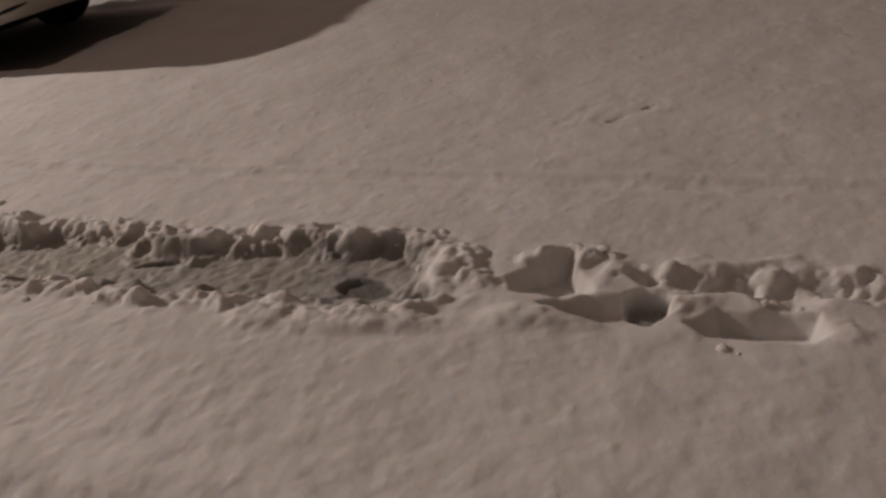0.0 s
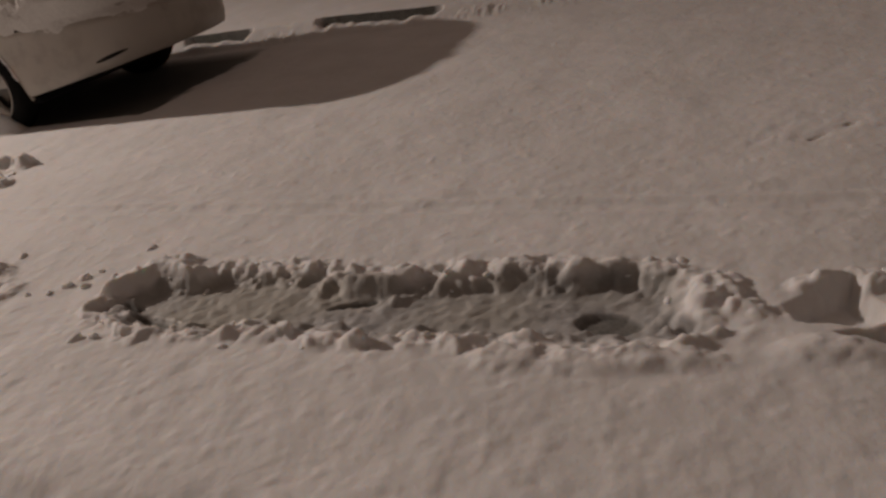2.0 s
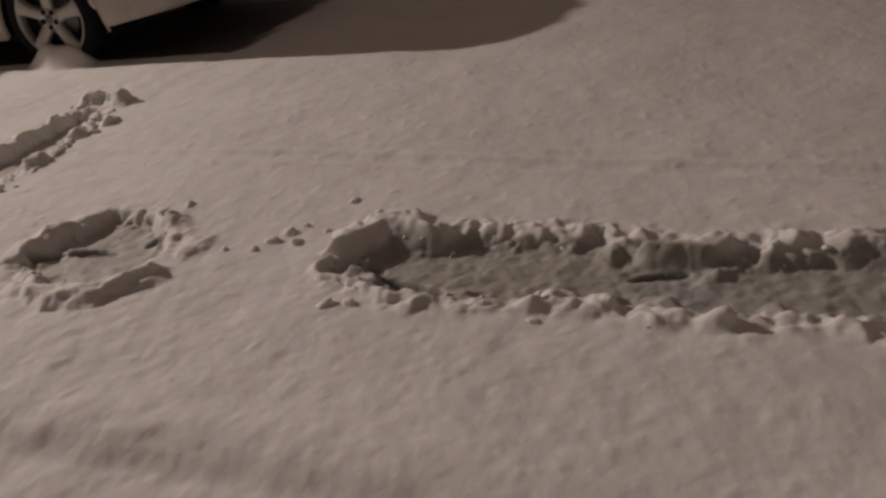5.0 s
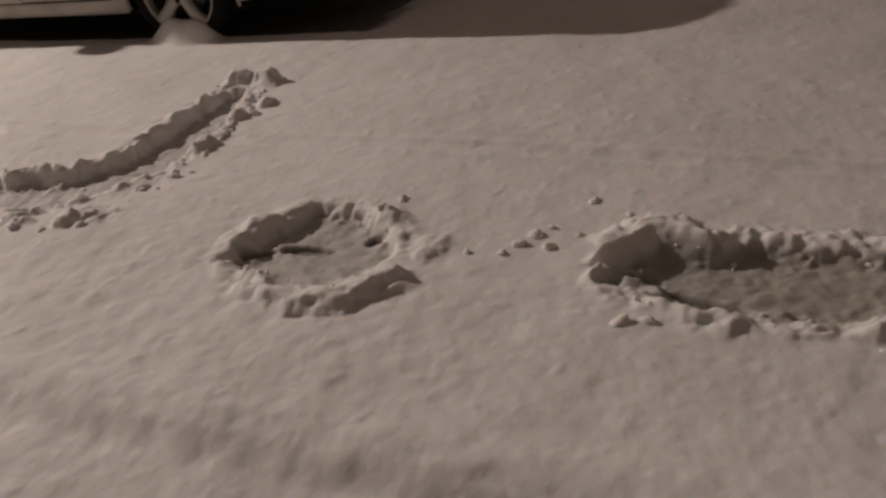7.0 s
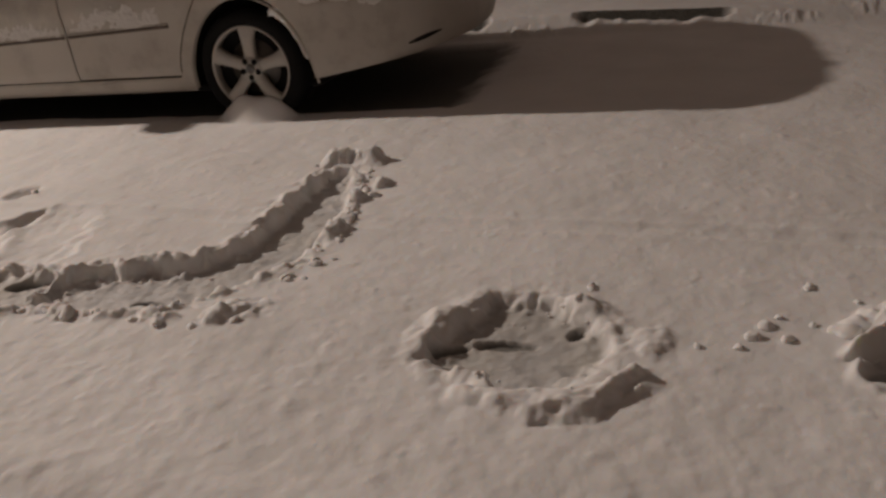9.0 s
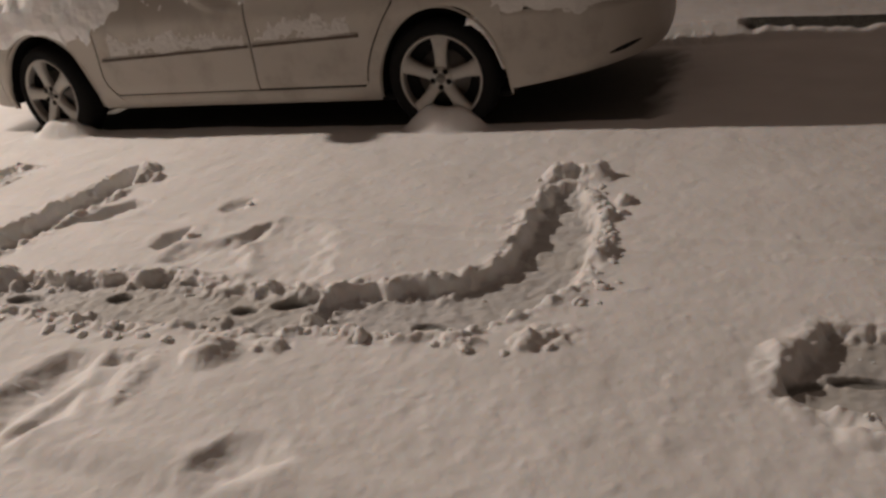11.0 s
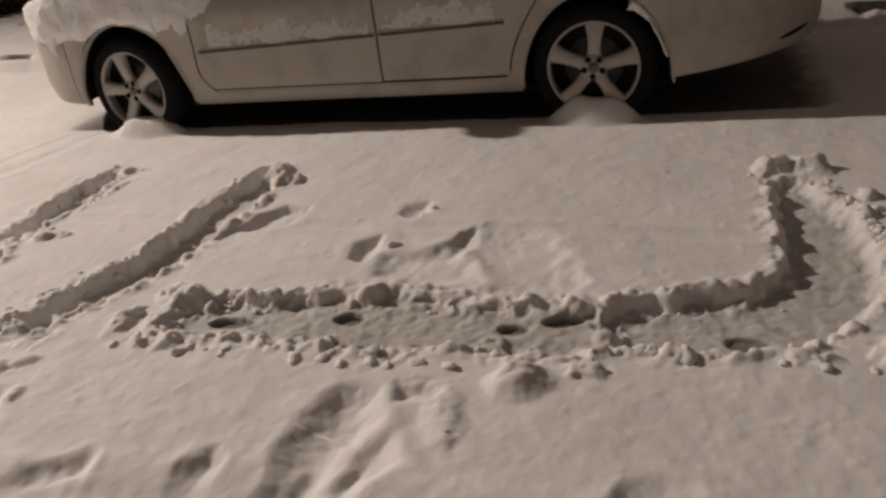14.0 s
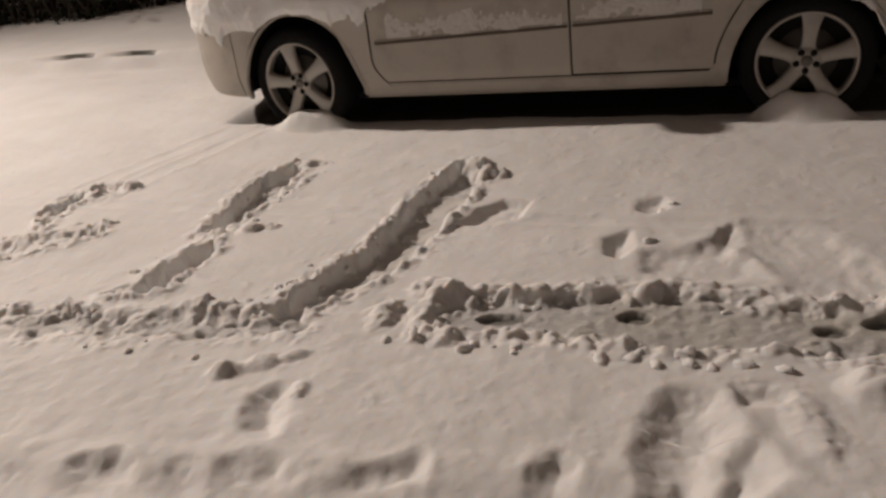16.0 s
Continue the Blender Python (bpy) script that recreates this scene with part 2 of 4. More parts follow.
LUMPS += [(4.87, -2.13, 0.12, 0.05, 5, 0.05), (5.1, -2.19, 0.1, 0.04, 0, 0.03), (5.35, -2.2, 0.12, 0.05, 0, 0.02), (5.55, -2.18, 0.08, 0.05, 0, 0.02), (4.45, -2.46, 0.2, 0.05, 5, 0.03), (4.85, -2.4, 0.14, 0.05, 0, 0.03), (5.16, -2.33, 0.04, 0.05, 0, 0.008), (5.52, -2.4, 0.04, 0.05, 0, 0.008), (3.7, -2.41, 0.15, 0.04, 0, 0.025), (4.15, -2.47, 0.1, 0.05, 0, 0.02), (-0.17, -2.52, 0.06, 0.14, 10, 0.022), (-1.52, -2.55, 0.03, 0.05, 0, 0.018), (1.05, -1.2, 0.05, 0.06, 0, 0.035), (1.08, -1.5, 0.05, 0.08, 0, 0.03)]
LUMPS += [(1.1, -1.05, 0.04, 0.04, 0, 0.03), (1.03, -2.08, 0.09, 0.06, 0, 0.018), (0.78, -2.16, 0.07, 0.04, 0, 0.035), (0.42, -2.16, 0.05, 0.035, 0, 0.03), (0.97, -2.14, 0.05, 0.04, 0, 0.03), (-3.35, -1.1, 0.06, 0.05, 0, 0.04), (-3.2, -1, 0.07, 0.05, 0, 0.045), (-3.5, -1.3, 0.05, 0.06, 0, 0.03), (-3.02, -1.44, 0.06, 0.03, 0, 0.03)]
LUMPS += [(-1.78, -2.48, 0.05, 0.045, 20, 0.03), (-1.16, -2.2, 0.06, 0.04, 0, 0.03), (2.1, -2.1, 0.05, 0.04, 0, 0.03), (1.63, -2.17, 0.05, 0.05, 0, 0.02)]
TRENCHES = []


def trench(name, depth, ragged, slush, wall, corners):
    """A patch trodden out of the snow: its outline at the crest, and how wide the steep shaded wall is."""
    TRENCHES.append((name, depth, ragged, slush, wall, corners))


trench("hook of the letter", 0.060, 0.022, 0.55, 0.022, [(0.82, -0.85), (0.775, -0.88), (0.761, -1.037), (0.746, -1.293), (0.756, -1.515), (0.735, -1.658), (0.62, -1.758), (0.514, -1.779), (0.412, -1.829), (0.318, -1.827), (0.197, -1.879), (0.211, -1.997), (0.251, -2.137), (0.408, -2.143), (0.56, -2.157), (0.713, -2.115), (0.832, -2.056), (0.935, -1.951), (1.036, -1.782), (1.051, -1.524), (1.032, -1.221), (0.935, -0.93), (0.88, -0.86)])
trench("bar of the letter", 0.032, 0.032, 0.6, 0.045, [(0.196, -1.912), (0.045, -1.895), (-0.075, -1.9), (-0.301, -1.866), (-0.505, -1.817), (-0.611, -1.881), (-0.763, -1.865), (-0.971, -1.925), (-1.127, -1.922), (-1.278, -1.998), (-1.31, -2.086), (-1.248, -2.173), (-1.001, -2.188), (-0.755, -2.206), (-0.428, -2.209), (-0.24, -2.18), (-0.08, -2.188), (0.107, -2.19), (0.268, -2.134)])
trench("slanting stroke", 0.064, 0.022, 0.4, 0.02, [(-1.56, -0.641), (-1.597, -0.792), (-1.622, -0.92), (-1.653, -1.133), (-1.665, -1.428), (-1.673, -1.638), (-1.728, -1.727), (-1.745, -1.839), (-1.796, -1.963), (-1.83, -2.068), (-1.891, -2.154), (-1.714, -2.155), (-1.613, -2.012), (-1.527, -1.862), (-1.458, -1.701), (-1.419, -1.423), (-1.403, -1.133), (-1.415, -0.833)])
trench("slanting stroke", 0.064, 0.022, 0.3, 0.02, [(-2.451, -0.66), (-2.532, -0.841), (-2.55, -1.13), (-2.498, -1.356), (-2.507, -1.528), (-2.369, -1.513), (-2.357, -1.274), (-2.337, -1.049), (-2.344, -0.784)])
trench("slanting stroke", 0.064, 0.022, 0.3, 0.02, [(-2.368, -1.601), (-2.452, -1.72), (-2.47, -1.846), (-2.471, -1.985), (-2.563, -2.067), (-2.385, -2.063), (-2.332, -2.016), (-2.314, -1.88), (-2.314, -1.642)])
trench("round patch", 0.042, 0.009, 0.6, 0.035, [(1.649, -2.279), (1.691, -2.115), (1.769, -1.922), (1.913, -1.909), (2.042, -1.979), (2.133, -2.064), (2.169, -2.192), (2.132, -2.316), (2.046, -2.398), (1.899, -2.414), (1.81, -2.403), (1.728, -2.339)])
trench("long bar", 0.040, 0.034, 0.85, 0.085, [(2.73, -2.24), (2.77, -2.13), (2.84, -2.03), (2.97, -2.03), (3.051, -1.99), (3.193, -1.982), (3.351, -1.975), (3.561, -2.019), (3.719, -2.06), (3.911, -2.025), (4.128, -1.992), (4.256, -2.04), (4.369, -2.024), (4.495, -2.053), (4.551, -2.217), (4.634, -2.299), (4.576, -2.387), (4.402, -2.407), (4.242, -2.413), (4.08, -2.398), (3.868, -2.399), (3.632, -2.387), (3.394, -2.349), (3.189, -2.371), (2.951, -2.365)])
trench("boot print", 0.050, 0.018, 0.05, 0.03, [(4.731, -2.22), (4.818, -2.144), (4.898, -2.102), (4.943, -2.233), (4.958, -2.275), (4.895, -2.306), (4.765, -2.293)])
trench("boot print", 0.050, 0.010, 0.07, 0.022, [(4.845, -2.33), (4.961, -2.293), (5.079, -2.286), (5.172, -2.337), (5.117, -2.401), (5.004, -2.394), (4.924, -2.383)])
trench("boot print", 0.052, 0.010, 0.05, 0.022, [(5.192, -2.391), (5.256, -2.319), (5.339, -2.327), (5.464, -2.323), (5.495, -2.393), (5.448, -2.432), (5.34, -2.435), (5.239, -2.436)])
trench("boot print", 0.044, 0.012, 0, 0.055, [(-0.492, -2.428), (-0.514, -2.56), (-0.536, -2.692), (-0.489, -2.804), (-0.521, -2.88), (-0.467, -2.869), (-0.425, -2.818), (-0.402, -2.724), (-0.386, -2.624), (-0.376, -2.52), (-0.399, -2.418)])
trench("boot print", 0.032, 0.010, 0, 0.045, [(-0.369, -2.636), (-0.298, -2.611), (-0.278, -2.69), (-0.313, -2.752), (-0.348, -2.828), (-0.379, -2.809), (-0.362, -2.73)])
trench("boot print", 0.035, 0.006, 0, 0.025, [(-1.354, -1.37), (-1.325, -1.234), (-1.24, -1.126), (-1.143, -1.146), (-1.151, -1.271), (-1.241, -1.361)])
trench("boot print", 0.03, 0.006, 0, 0.025, [(-0.757, -1.617), (-0.768, -1.503), (-0.705, -1.439), (-0.686, -1.551), (-0.718, -1.633)])
trench("boot print", 0.025, 0.008, 0, 0.03, [(-0.674, -1.213), (-0.667, -1.141), (-0.603, -1.1), (-0.588, -1.195), (-0.632, -1.245)])
trench("boot print", 0.032, 0.010, 0, 0.045, [(-1.581, -2.72), (-1.623, -2.608), (-1.585, -2.562), (-1.534, -2.663), (-1.524, -2.725)])
trench("boot print", 0.024, 0.03, 0, 0.045, [(-1.223, -2.915), (-1.205, -2.851), (-1.09, -2.796), (-1.064, -2.84), (-1.133, -2.905)])
trench("boot print", 0.022, 0.03, 0, 0.045, [(-1.54, -2.942), (-1.554, -2.884), (-1.431, -2.851), (-1.392, -2.903), (-1.438, -2.947)])
trench("boot print", 0.026, 0.03, 0, 0.045, [(-0.769, -2.887), (-0.769, -2.787), (-0.75, -2.722), (-0.722, -2.75), (-0.719, -2.819), (-0.73, -2.881)])
trench("boot print", 0.02, 0.03, 0, 0.045, [(-1.949, -3.003), (-1.977, -2.952), (-1.878, -2.915), (-1.824, -2.958), (-1.86, -3)])
trench("boot print", 0.02, 0.025, 0, 0.04, [(-1.665, -2.992), (-1.685, -2.931), (-1.66, -2.906), (-1.624, -2.954), (-1.62, -2.995)])
trench("boot print", 0.016, 0.03, 0, 0.05, [(2.495, -3.032), (2.512, -2.993), (2.647, -2.948), (2.764, -2.959), (2.828, -2.989), (2.671, -3.009)])
trench("boot print", 0.014, 0.02, 0, 0.035, [(2.03, -3.091), (2.003, -3.031), (2.057, -3.017), (2.08, -3.055), (2.068, -3.086)])
trench("boot print", 0.010, 0.02, 0, 0.035, [(2.154, -3.081), (2.146, -3.041), (2.193, -3.04), (2.236, -3.063), (2.216, -3.091)])
trench("boot print", 0.03, 0.008, 0, 0.03, [(-0.32, -2.438), (-0.337, -2.373), (-0.26, -2.354), (-0.232, -2.401)])
trench("trodden edge", 0.035, 0.02, 0.1, 0.03, [(-3.36, -1.497), (-3.468, -1.304), (-3.516, -1.091), (-3.416, -1.039), (-3.347, -1.164), (-3.342, -1.369), (-3.3, -1.526)])
trench("trodden edge", 0.03, 0.015, 0.1, 0.03, [(-3.319, -1.114), (-3.425, -0.962), (-3.298, -0.941), (-3.18, -1.093)])
trench("scuffed patch", 0.013, 0.03, 0, 0.05, [(-0.358, -1.465), (-0.281, -1.35), (-0.128, -1.378), (0.006, -1.526), (0.081, -1.755), (0.029, -1.848), (-0.099, -1.837), (-0.202, -1.726), (-0.288, -1.579)])
trench("boot print", 0.02, 0.02, 0, 0.04, [(-0.609, -1.612), (-0.444, -1.547), (-0.292, -1.626), (-0.24, -1.752), (-0.424, -1.795), (-0.598, -1.727)])
trench("boot print", 0.022, 0.012, 0, 0.03, [(-0.423, -1.593), (-0.372, -1.431), (-0.337, -1.365), (-0.325, -1.487), (-0.355, -1.586)])
trench("boot print", 0.028, 0.02, 0, 0.045, [(0.294, -2.828), (0.33, -2.742), (0.399, -2.712), (0.499, -2.753), (0.44, -2.808), (0.36, -2.861)])
# spots where a heel went down to the road: x, y, half length, half width, turn
HOLES = [
    (-1.05, -2.045, 0.08, 0.034, 5), (-0.63, -1.995, 0.06, 0.036, 0), (-0.075, -2.017, 0.05, 0.03, 5), (0.077, -1.963, 0.07, 0.034, 14), (0.621, -2.011, 0.07, 0.042, -5),
    (1.72, -2.19, 0.06, 0.02, 25), (1.86, -2.15, 0.09, 0.028, 8), (2.04, -2.08, 0.026, 0.026, 0), (2.83, -2.19, 0.05, 0.018, -10), (2.97, -2.26, 0.11, 0.02, -12),
    (3.60, -2.16, 0.075, 0.02, 18), (4.346, -2.245, 0.085, 0.05, -6), (5.10, -2.30, 0.06, 0.036, -5),
]


# smooth faces pressed by the side of a boot: x from, x to, y and z of the foot, y and z of the crest
FACES = [
    ([(2.69, -2.185), (2.786, -2.145), (2.885, -2.10), (2.99, -2.085)], -0.028, [(2.69, -2.165), (2.765, -2.095), (2.82, -2.03), (2.884, -2.018), (2.95, -2.04), (2.99, -2.065)], 0.044),
    ([(1.88, -2.485), (1.984, -2.53), (2.067, -2.52), (2.143, -2.49), (2.19, -2.42), (2.24, -2.33)], 0.0, [(1.88, -2.465), (1.997, -2.487), (2.062, -2.466), (2.126, -2.44), (2.165, -2.384), (2.204, -2.325), (2.25, -2.305)], 0.036),
    ([(1.76, -2.37), (1.79, -2.386), (1.849, -2.42), (1.88, -2.43)], 0.0, [(1.76, -2.345), (1.80, -2.35), (1.84, -2.37), (1.88, -2.41)], 0.028),
    ([(3.54, -2.13), (3.73, -2.12)], -0.034, [(3.54, -2.09), (3.73, -2.085)], 0.022),
]


def snow_height(x, y):
    """Height of the snow, and how much slush and bare road show, at arrays of places."""
    close = step(1.5, 2.6, -y)
    h = 0.0024 * fbm(x, y, 0.05, 2, 47) * (0.35 + 0.65 * close) + 0.011 * fbm(x, y, 1.1, 2, 11) + 0.0036 * fbm(x, y, 0.24, 2, 23) + 0.0026 * fbm(x, y, 0.085, 2, 37) + 0.006 * np.clip(fbm(x, y, 0.045, 2, 41) - 0.45, 0, 1)
    slush, bare = np.zeros_like(x), np.zeros_like(x)
    clumpy = 0.5 + 0.5 * fbm(x, y, 0.055, 3, 51)
    wx, wy = fbm(x, y, 0.11, 2, 61), fbm(x + 31, y + 17, 0.11, 2, 71)
    rough = np.zeros_like(x)
    fine = fbm(x, y, 0.035, 2, 81)
    crumb = fbm(x, y, 0.024, 2, 87)
    lumpy = 1.6 * fbm(x + 5, y + 9, 0.062, 1, 83)
    # faint old wheel track and the tracks of the front wheel
    for line, depth in (([(-4.6, -1.15, 0.02), (1.2, -1.43, 0.02), (2.6, -1.5, 0.02), (4.0, -1.6, 0.02), (6.5, -1.8, 0.02)], 0.009), ([(-4.6, -0.95, 0.015), (6.5, -1.66, 0.015)], 0.004),
                        ([(-3.56, -1.2, 0.035), (-3.12, 0.1, 0.03)], 0.006), ([(-3.3, -1.2, 0.035), (-2.96, 0.0, 0.03)], 0.006)):
        d = to_line(x, y, line)
        depth = depth * (0.55 + 0.45 * step(1.4, 3.0, x))
        h = h - depth * (1 - step(-0.005, 0.03, d)) * (0.6 + 0.5 * wx) + 0.5 * depth * np.exp(-((d - 0.04) / 0.02) ** 2)
    # bank towards the near side
    edge = np.interp(x, [-2.0, -0.7, 0.4, 1.6, 3.1, 4.15, 6.0], [-2.94, -2.8, -2.84, -2.90, -2.948, -3.05, -3.25]) + 0.02 * fbm(x, x * 0 + 2.0, 0.55, 3, 91) + 0.012 * wy
    h = h + 0.009 * np.exp(-((y - edge - 0.05) / 0.05) ** 2) - 0.031 * step(0.0, 0.085, edge - y) * (0.55 + 0.45 * step(1.2, 2.0, x))
    h = h + 0.005 * step(0.0, 0.3, -2.75 - y) * fbm(x, y, 0.35, 2, 97)
    for x0, y0, a, b, turn, tall in LUMPS:
        c, s = math.cos(radians(turn)), math.sin(radians(turn))
        u, v = (x - x0) * c + (y - y0) * s, (y - y0) * c - (x - x0) * s
        r = np.sqrt((u / (a * 1.15)) ** 2 + (v / (b * 1.15)) ** 2) + 0.16 * wx + 0.05 * fine
        rough = np.maximum(rough, (0.3 if y0 < -2.3 else 0.5 if 1.5 < x0 < 2.4 else 1.1) * (1 - step(0.7, 1.2, r)))
        h = h + 0.75 * tall * (1 - step(0.25, 1.1, r)) * (0.9 + 0.12 * crumb + 0.15 * wy)
    for line, depth, ragged, rim, dirt in STROKES:
        d = to_line(x, y, line) + ragged * (1.0 * wx + 0.18 * fine + 0.12 * crumb)
        soft = 0.018 if rim <= 0.006 and dirt == 0 else 0.048 if dirt < 0.08 else 0.030 if depth < 0.05 else 0.020
        inside = 1 - step(-soft, soft * 0.9, d)
        bottom = -depth + 0.006 * wy + 0.004 * fine + 0.018 * step(-0.09, -0.01, d) * np.clip(0.25 + 1.1 * wy + 0.5 * fine + 0.3 * crumb, 0, 1.3)
        loose = np.clip(clumpy * 1.6 - 0.5 + 0.7 * crumb, 0, 1.4) if dirt > 0.08 else np.clip(0.5 + wy, 0, 1)
        h = h + rim * 1.6 * np.exp(-((d - 0.045) / 0.032) ** 2) * loose
        h = np.where(h > bottom, h * (1 - inside) + bottom * inside, h)
        rough = np.maximum(rough, (0.45 if dirt > 0.08 else 0.12) * np.exp(-((d - 0.008) / 0.05) ** 2) + (0.25 * (d < 0) if dirt > 0.08 else 0))
        slush = np.maximum(slush, dirt * (1 - step(-0.03, 0.006, d + 0.012 * wy)))
    for name, depth, ragged, dirt, wall, corners in TRENCHES:
        xs, ys = [p[0] for p in corners], [p[1] for p in corners]
        on = (x > min(xs) - 0.3) & (x < max(xs) + 0.3) & (y > min(ys) - 0.3) & (y < max(ys) + 0.3)
        if not on.any():
            continue
        d, nx, ny = to_outline(x[on], y[on], corners)
        w1, w2, f1, c1, k1 = wx[on], wy[on], fine[on], crumb[on], clumpy[on]
        d = d + ragged * (0.9 * w1 + 0.34 * lumpy[on] + 0.12 * f1)
        # the lit side and the near side slope, the shaded far side stands steep
        slope = wall * (0.55 + 0.9 * k1) + (0.032 * np.clip(nx, 0, 1) + 0.03 * np.clip(-ny, 0, 1)) * (dirt > 0.08)
        inner = 1 - step(-slope, 0.004 if dirt > 0.02 else 1.2 * wall, d)
        bottom = -depth + 0.004 * w2 + 0.0025 * f1 + ((0.022 * np.clip(k1 * 1.7 - 0.75 + 0.45 * c1, 0, 0.9) * (0.25 + 0.75 * step(-0.10, -0.02, d)) + 0.006 * np.clip(w1, 0, 1)) if dirt > 0.08 else 0)
        g = h[on]
        if dirt > 0.08:
            g = g + (0.016 - 0.006 * np.clip(nx, 0, 1)) * min(1, ragged / 0.024) * np.exp(-((d - 0.022) / 0.028) ** 2) * np.clip(0.3 + 1.0 * lumpy[on] + 0.5 * c1 + 0.4 * f1, 0, 1.4)
        else:
            g = g + 0.003 * np.exp(-((d - 0.05) / 0.04) ** 2)
        if dirt > 0.02:
            # debris lying on the slope
            bottom = bottom + 4 * inner * (1 - inner) * (0.012 * lumpy[on] + 0.009 * f1 + 0.008 * c1)
        h[on] = np.where(g > bottom, g * (1 - inner) + bottom * inner, g)
        rough[on] = np.maximum(rough[on] * (1 - 0.7 * inner), min(1, ragged / 0.020) * (1.1 * np.exp(-((d - 0.004) / 0.045) ** 2) + 0.30 * (d < 0)) if dirt > 0.08 else 0.08 * inner)
        slush[on] = np.maximum(slush[on], dirt * (1 - step(-0.05, -0.008, d + 0.014 * w2)))
    for foot, za, crest, zb in FACES:
        xa, xb = foot[0][0], foot[-1][0]
        jx, jy = x + 0.012 * wx + 0.004 * fine, y + 0.007 * wy + 0.004 * crumb
        ya = np.interp(jx, [p[0] for p in foot], [p[1] for p in foot])
        yb = np.maximum(np.interp(jx, [p[0] for p in crest], [p[1] for p in crest]), ya + 0.018)
        on = step(xa - 0.02, xa + 0.025, jx) * (1 - step(xb - 0.025, xb + 0.02, jx)) * step(-0.010, 0.006, jy - ya) * (1 - step(0.0, 0.05, jy - yb))
        plane = za + (zb - za) * np.clip((jy - ya) / (yb - ya), 0, 1) + 0.003 * wx + 0.002 * fine
        h = h * (1 - on) + plane * on
        rough = np.maximum(rough, 0.8 * on) if za == 0 else rough * (1 - 0.6 * on)
    for x0, y0, a, b, turn in HOLES:
        c, s = math.cos(radians(turn)), math.sin(radians(turn))
        u, v = (x - x0) * c + (y - y0) * s, (y - y0) * c - (x - x0) * s
        r = np.sqrt((u / a) ** 2 + (v / b) ** 2) + 0.10 * wx + 0.05 * fine
        hole = 1 - step(0.82, 1.05, r)
        h = h * (1 - hole) + np.minimum(h - 0.014, -0.054 + 0.002 * fine) * hole
        bare = np.maximum(bare, 0.75 * hole)
    # under the car the snow is thin and the road shows
    under = step(0.0, 0.09, y - 0.02 + 0.015 * wx) * (1 - step(1.5, 1.65, y)) * step(-3.32, -3.15, x) * (1 - step(0.98, 1.2, x + 0.05 * wy))
    h = h * (1 - under) - 0.040 * under
    bare = np.maximum(bare, 0.95 * under)
    for x0, y0, a, b, tall in ((0.0, -0.04, 0.28, 0.11, 0.12), (-2.63, -0.05, 0.30, 0.12, 0.10)):
        q = np.sqrt(((x - x0) / a) ** 2 + ((y - y0) / b) ** 2) + 0.10 * fbm(x, y, 0.16, 2, 131)
        h = np.maximum(h, tall * step(0.0, 0.8, 1 - q) * (1 + 0.10 * wy + 0.05 * fine) + h * step(0.3, 1.0, q))
    # verge behind the kerb, rising to the hedge
    back = 1.66 + 0.02 * fbm(x, y, 0.4, 2, 141)
    slot = 0.0
    for a, b in ((1.45, 2.52), (0.2, 0.88), (-6.1, -5.68), (-5.4, -5.0)):
        slot = np.maximum(slot, step(a, a + 0.09, x + 0.03 * wx) * (1 - step(b - 0.09, b, x + 0.03 * wy)))
    lip = 0.50 + 0.25 * wx + np.where(x < -4, 0.28, 0)
    rise = (1 - slot) * step(0.0, 0.22, y - back) + slot * (lip * step(0.0, 0.12, y - back) + (1 - lip) * step(1.872, 1.886, y))
    h = h + (0.115 - 0.03 * step(1.3, 2.8, x)) * rise + 0.10 * step(0.3, 2.2, y - 1.93) + np.where(y > 1.7, 0.005 * clumpy, 0)
    gap = slot * step(1.815 + 0.012 * wy, 1.835 + 0.012 * wy, y) * (1 - step(1.872, 1.884, y - 0.006 * wx))
    h = h * (1 - gap) - 0.06 * gap
    bare = np.maximum(bare, slot * step(1.812, 1.832, y) * (1 - step(1.892, 1.908, y - 0.006 * wx)))
    return h, slush, bare, rough * (1 - bare)


def table_noise_3d(p, scale, seed):
    tab = np.random.RandomState(seed).rand(64, 64, 64)
    q = p / scale
    i = np.floor(q).astype(int)
    f = q - i
    f = f * f * (3 - 2 * f)
    total = 0.0
    for a in (0, 1):
        for b in (0, 1):
            for c in (0, 1):
                w = (f[..., 0] if a else 1 - f[..., 0]) * (f[..., 1] if b else 1 - f[..., 1]) * (f[..., 2] if c else 1 - f[..., 2])
                total = total + w * tab[(i[..., 0] + a) % 64, (i[..., 1] + b) % 64, (i[..., 2] + c) % 64]
    return total * 2 - 1


def spread(start, first, ratio, end):
    out, stepping, p = [], first, start
    while abs(p - start) < abs(end - start):
        p += stepping
        stepping *= ratio
        out.append(p)
    return out


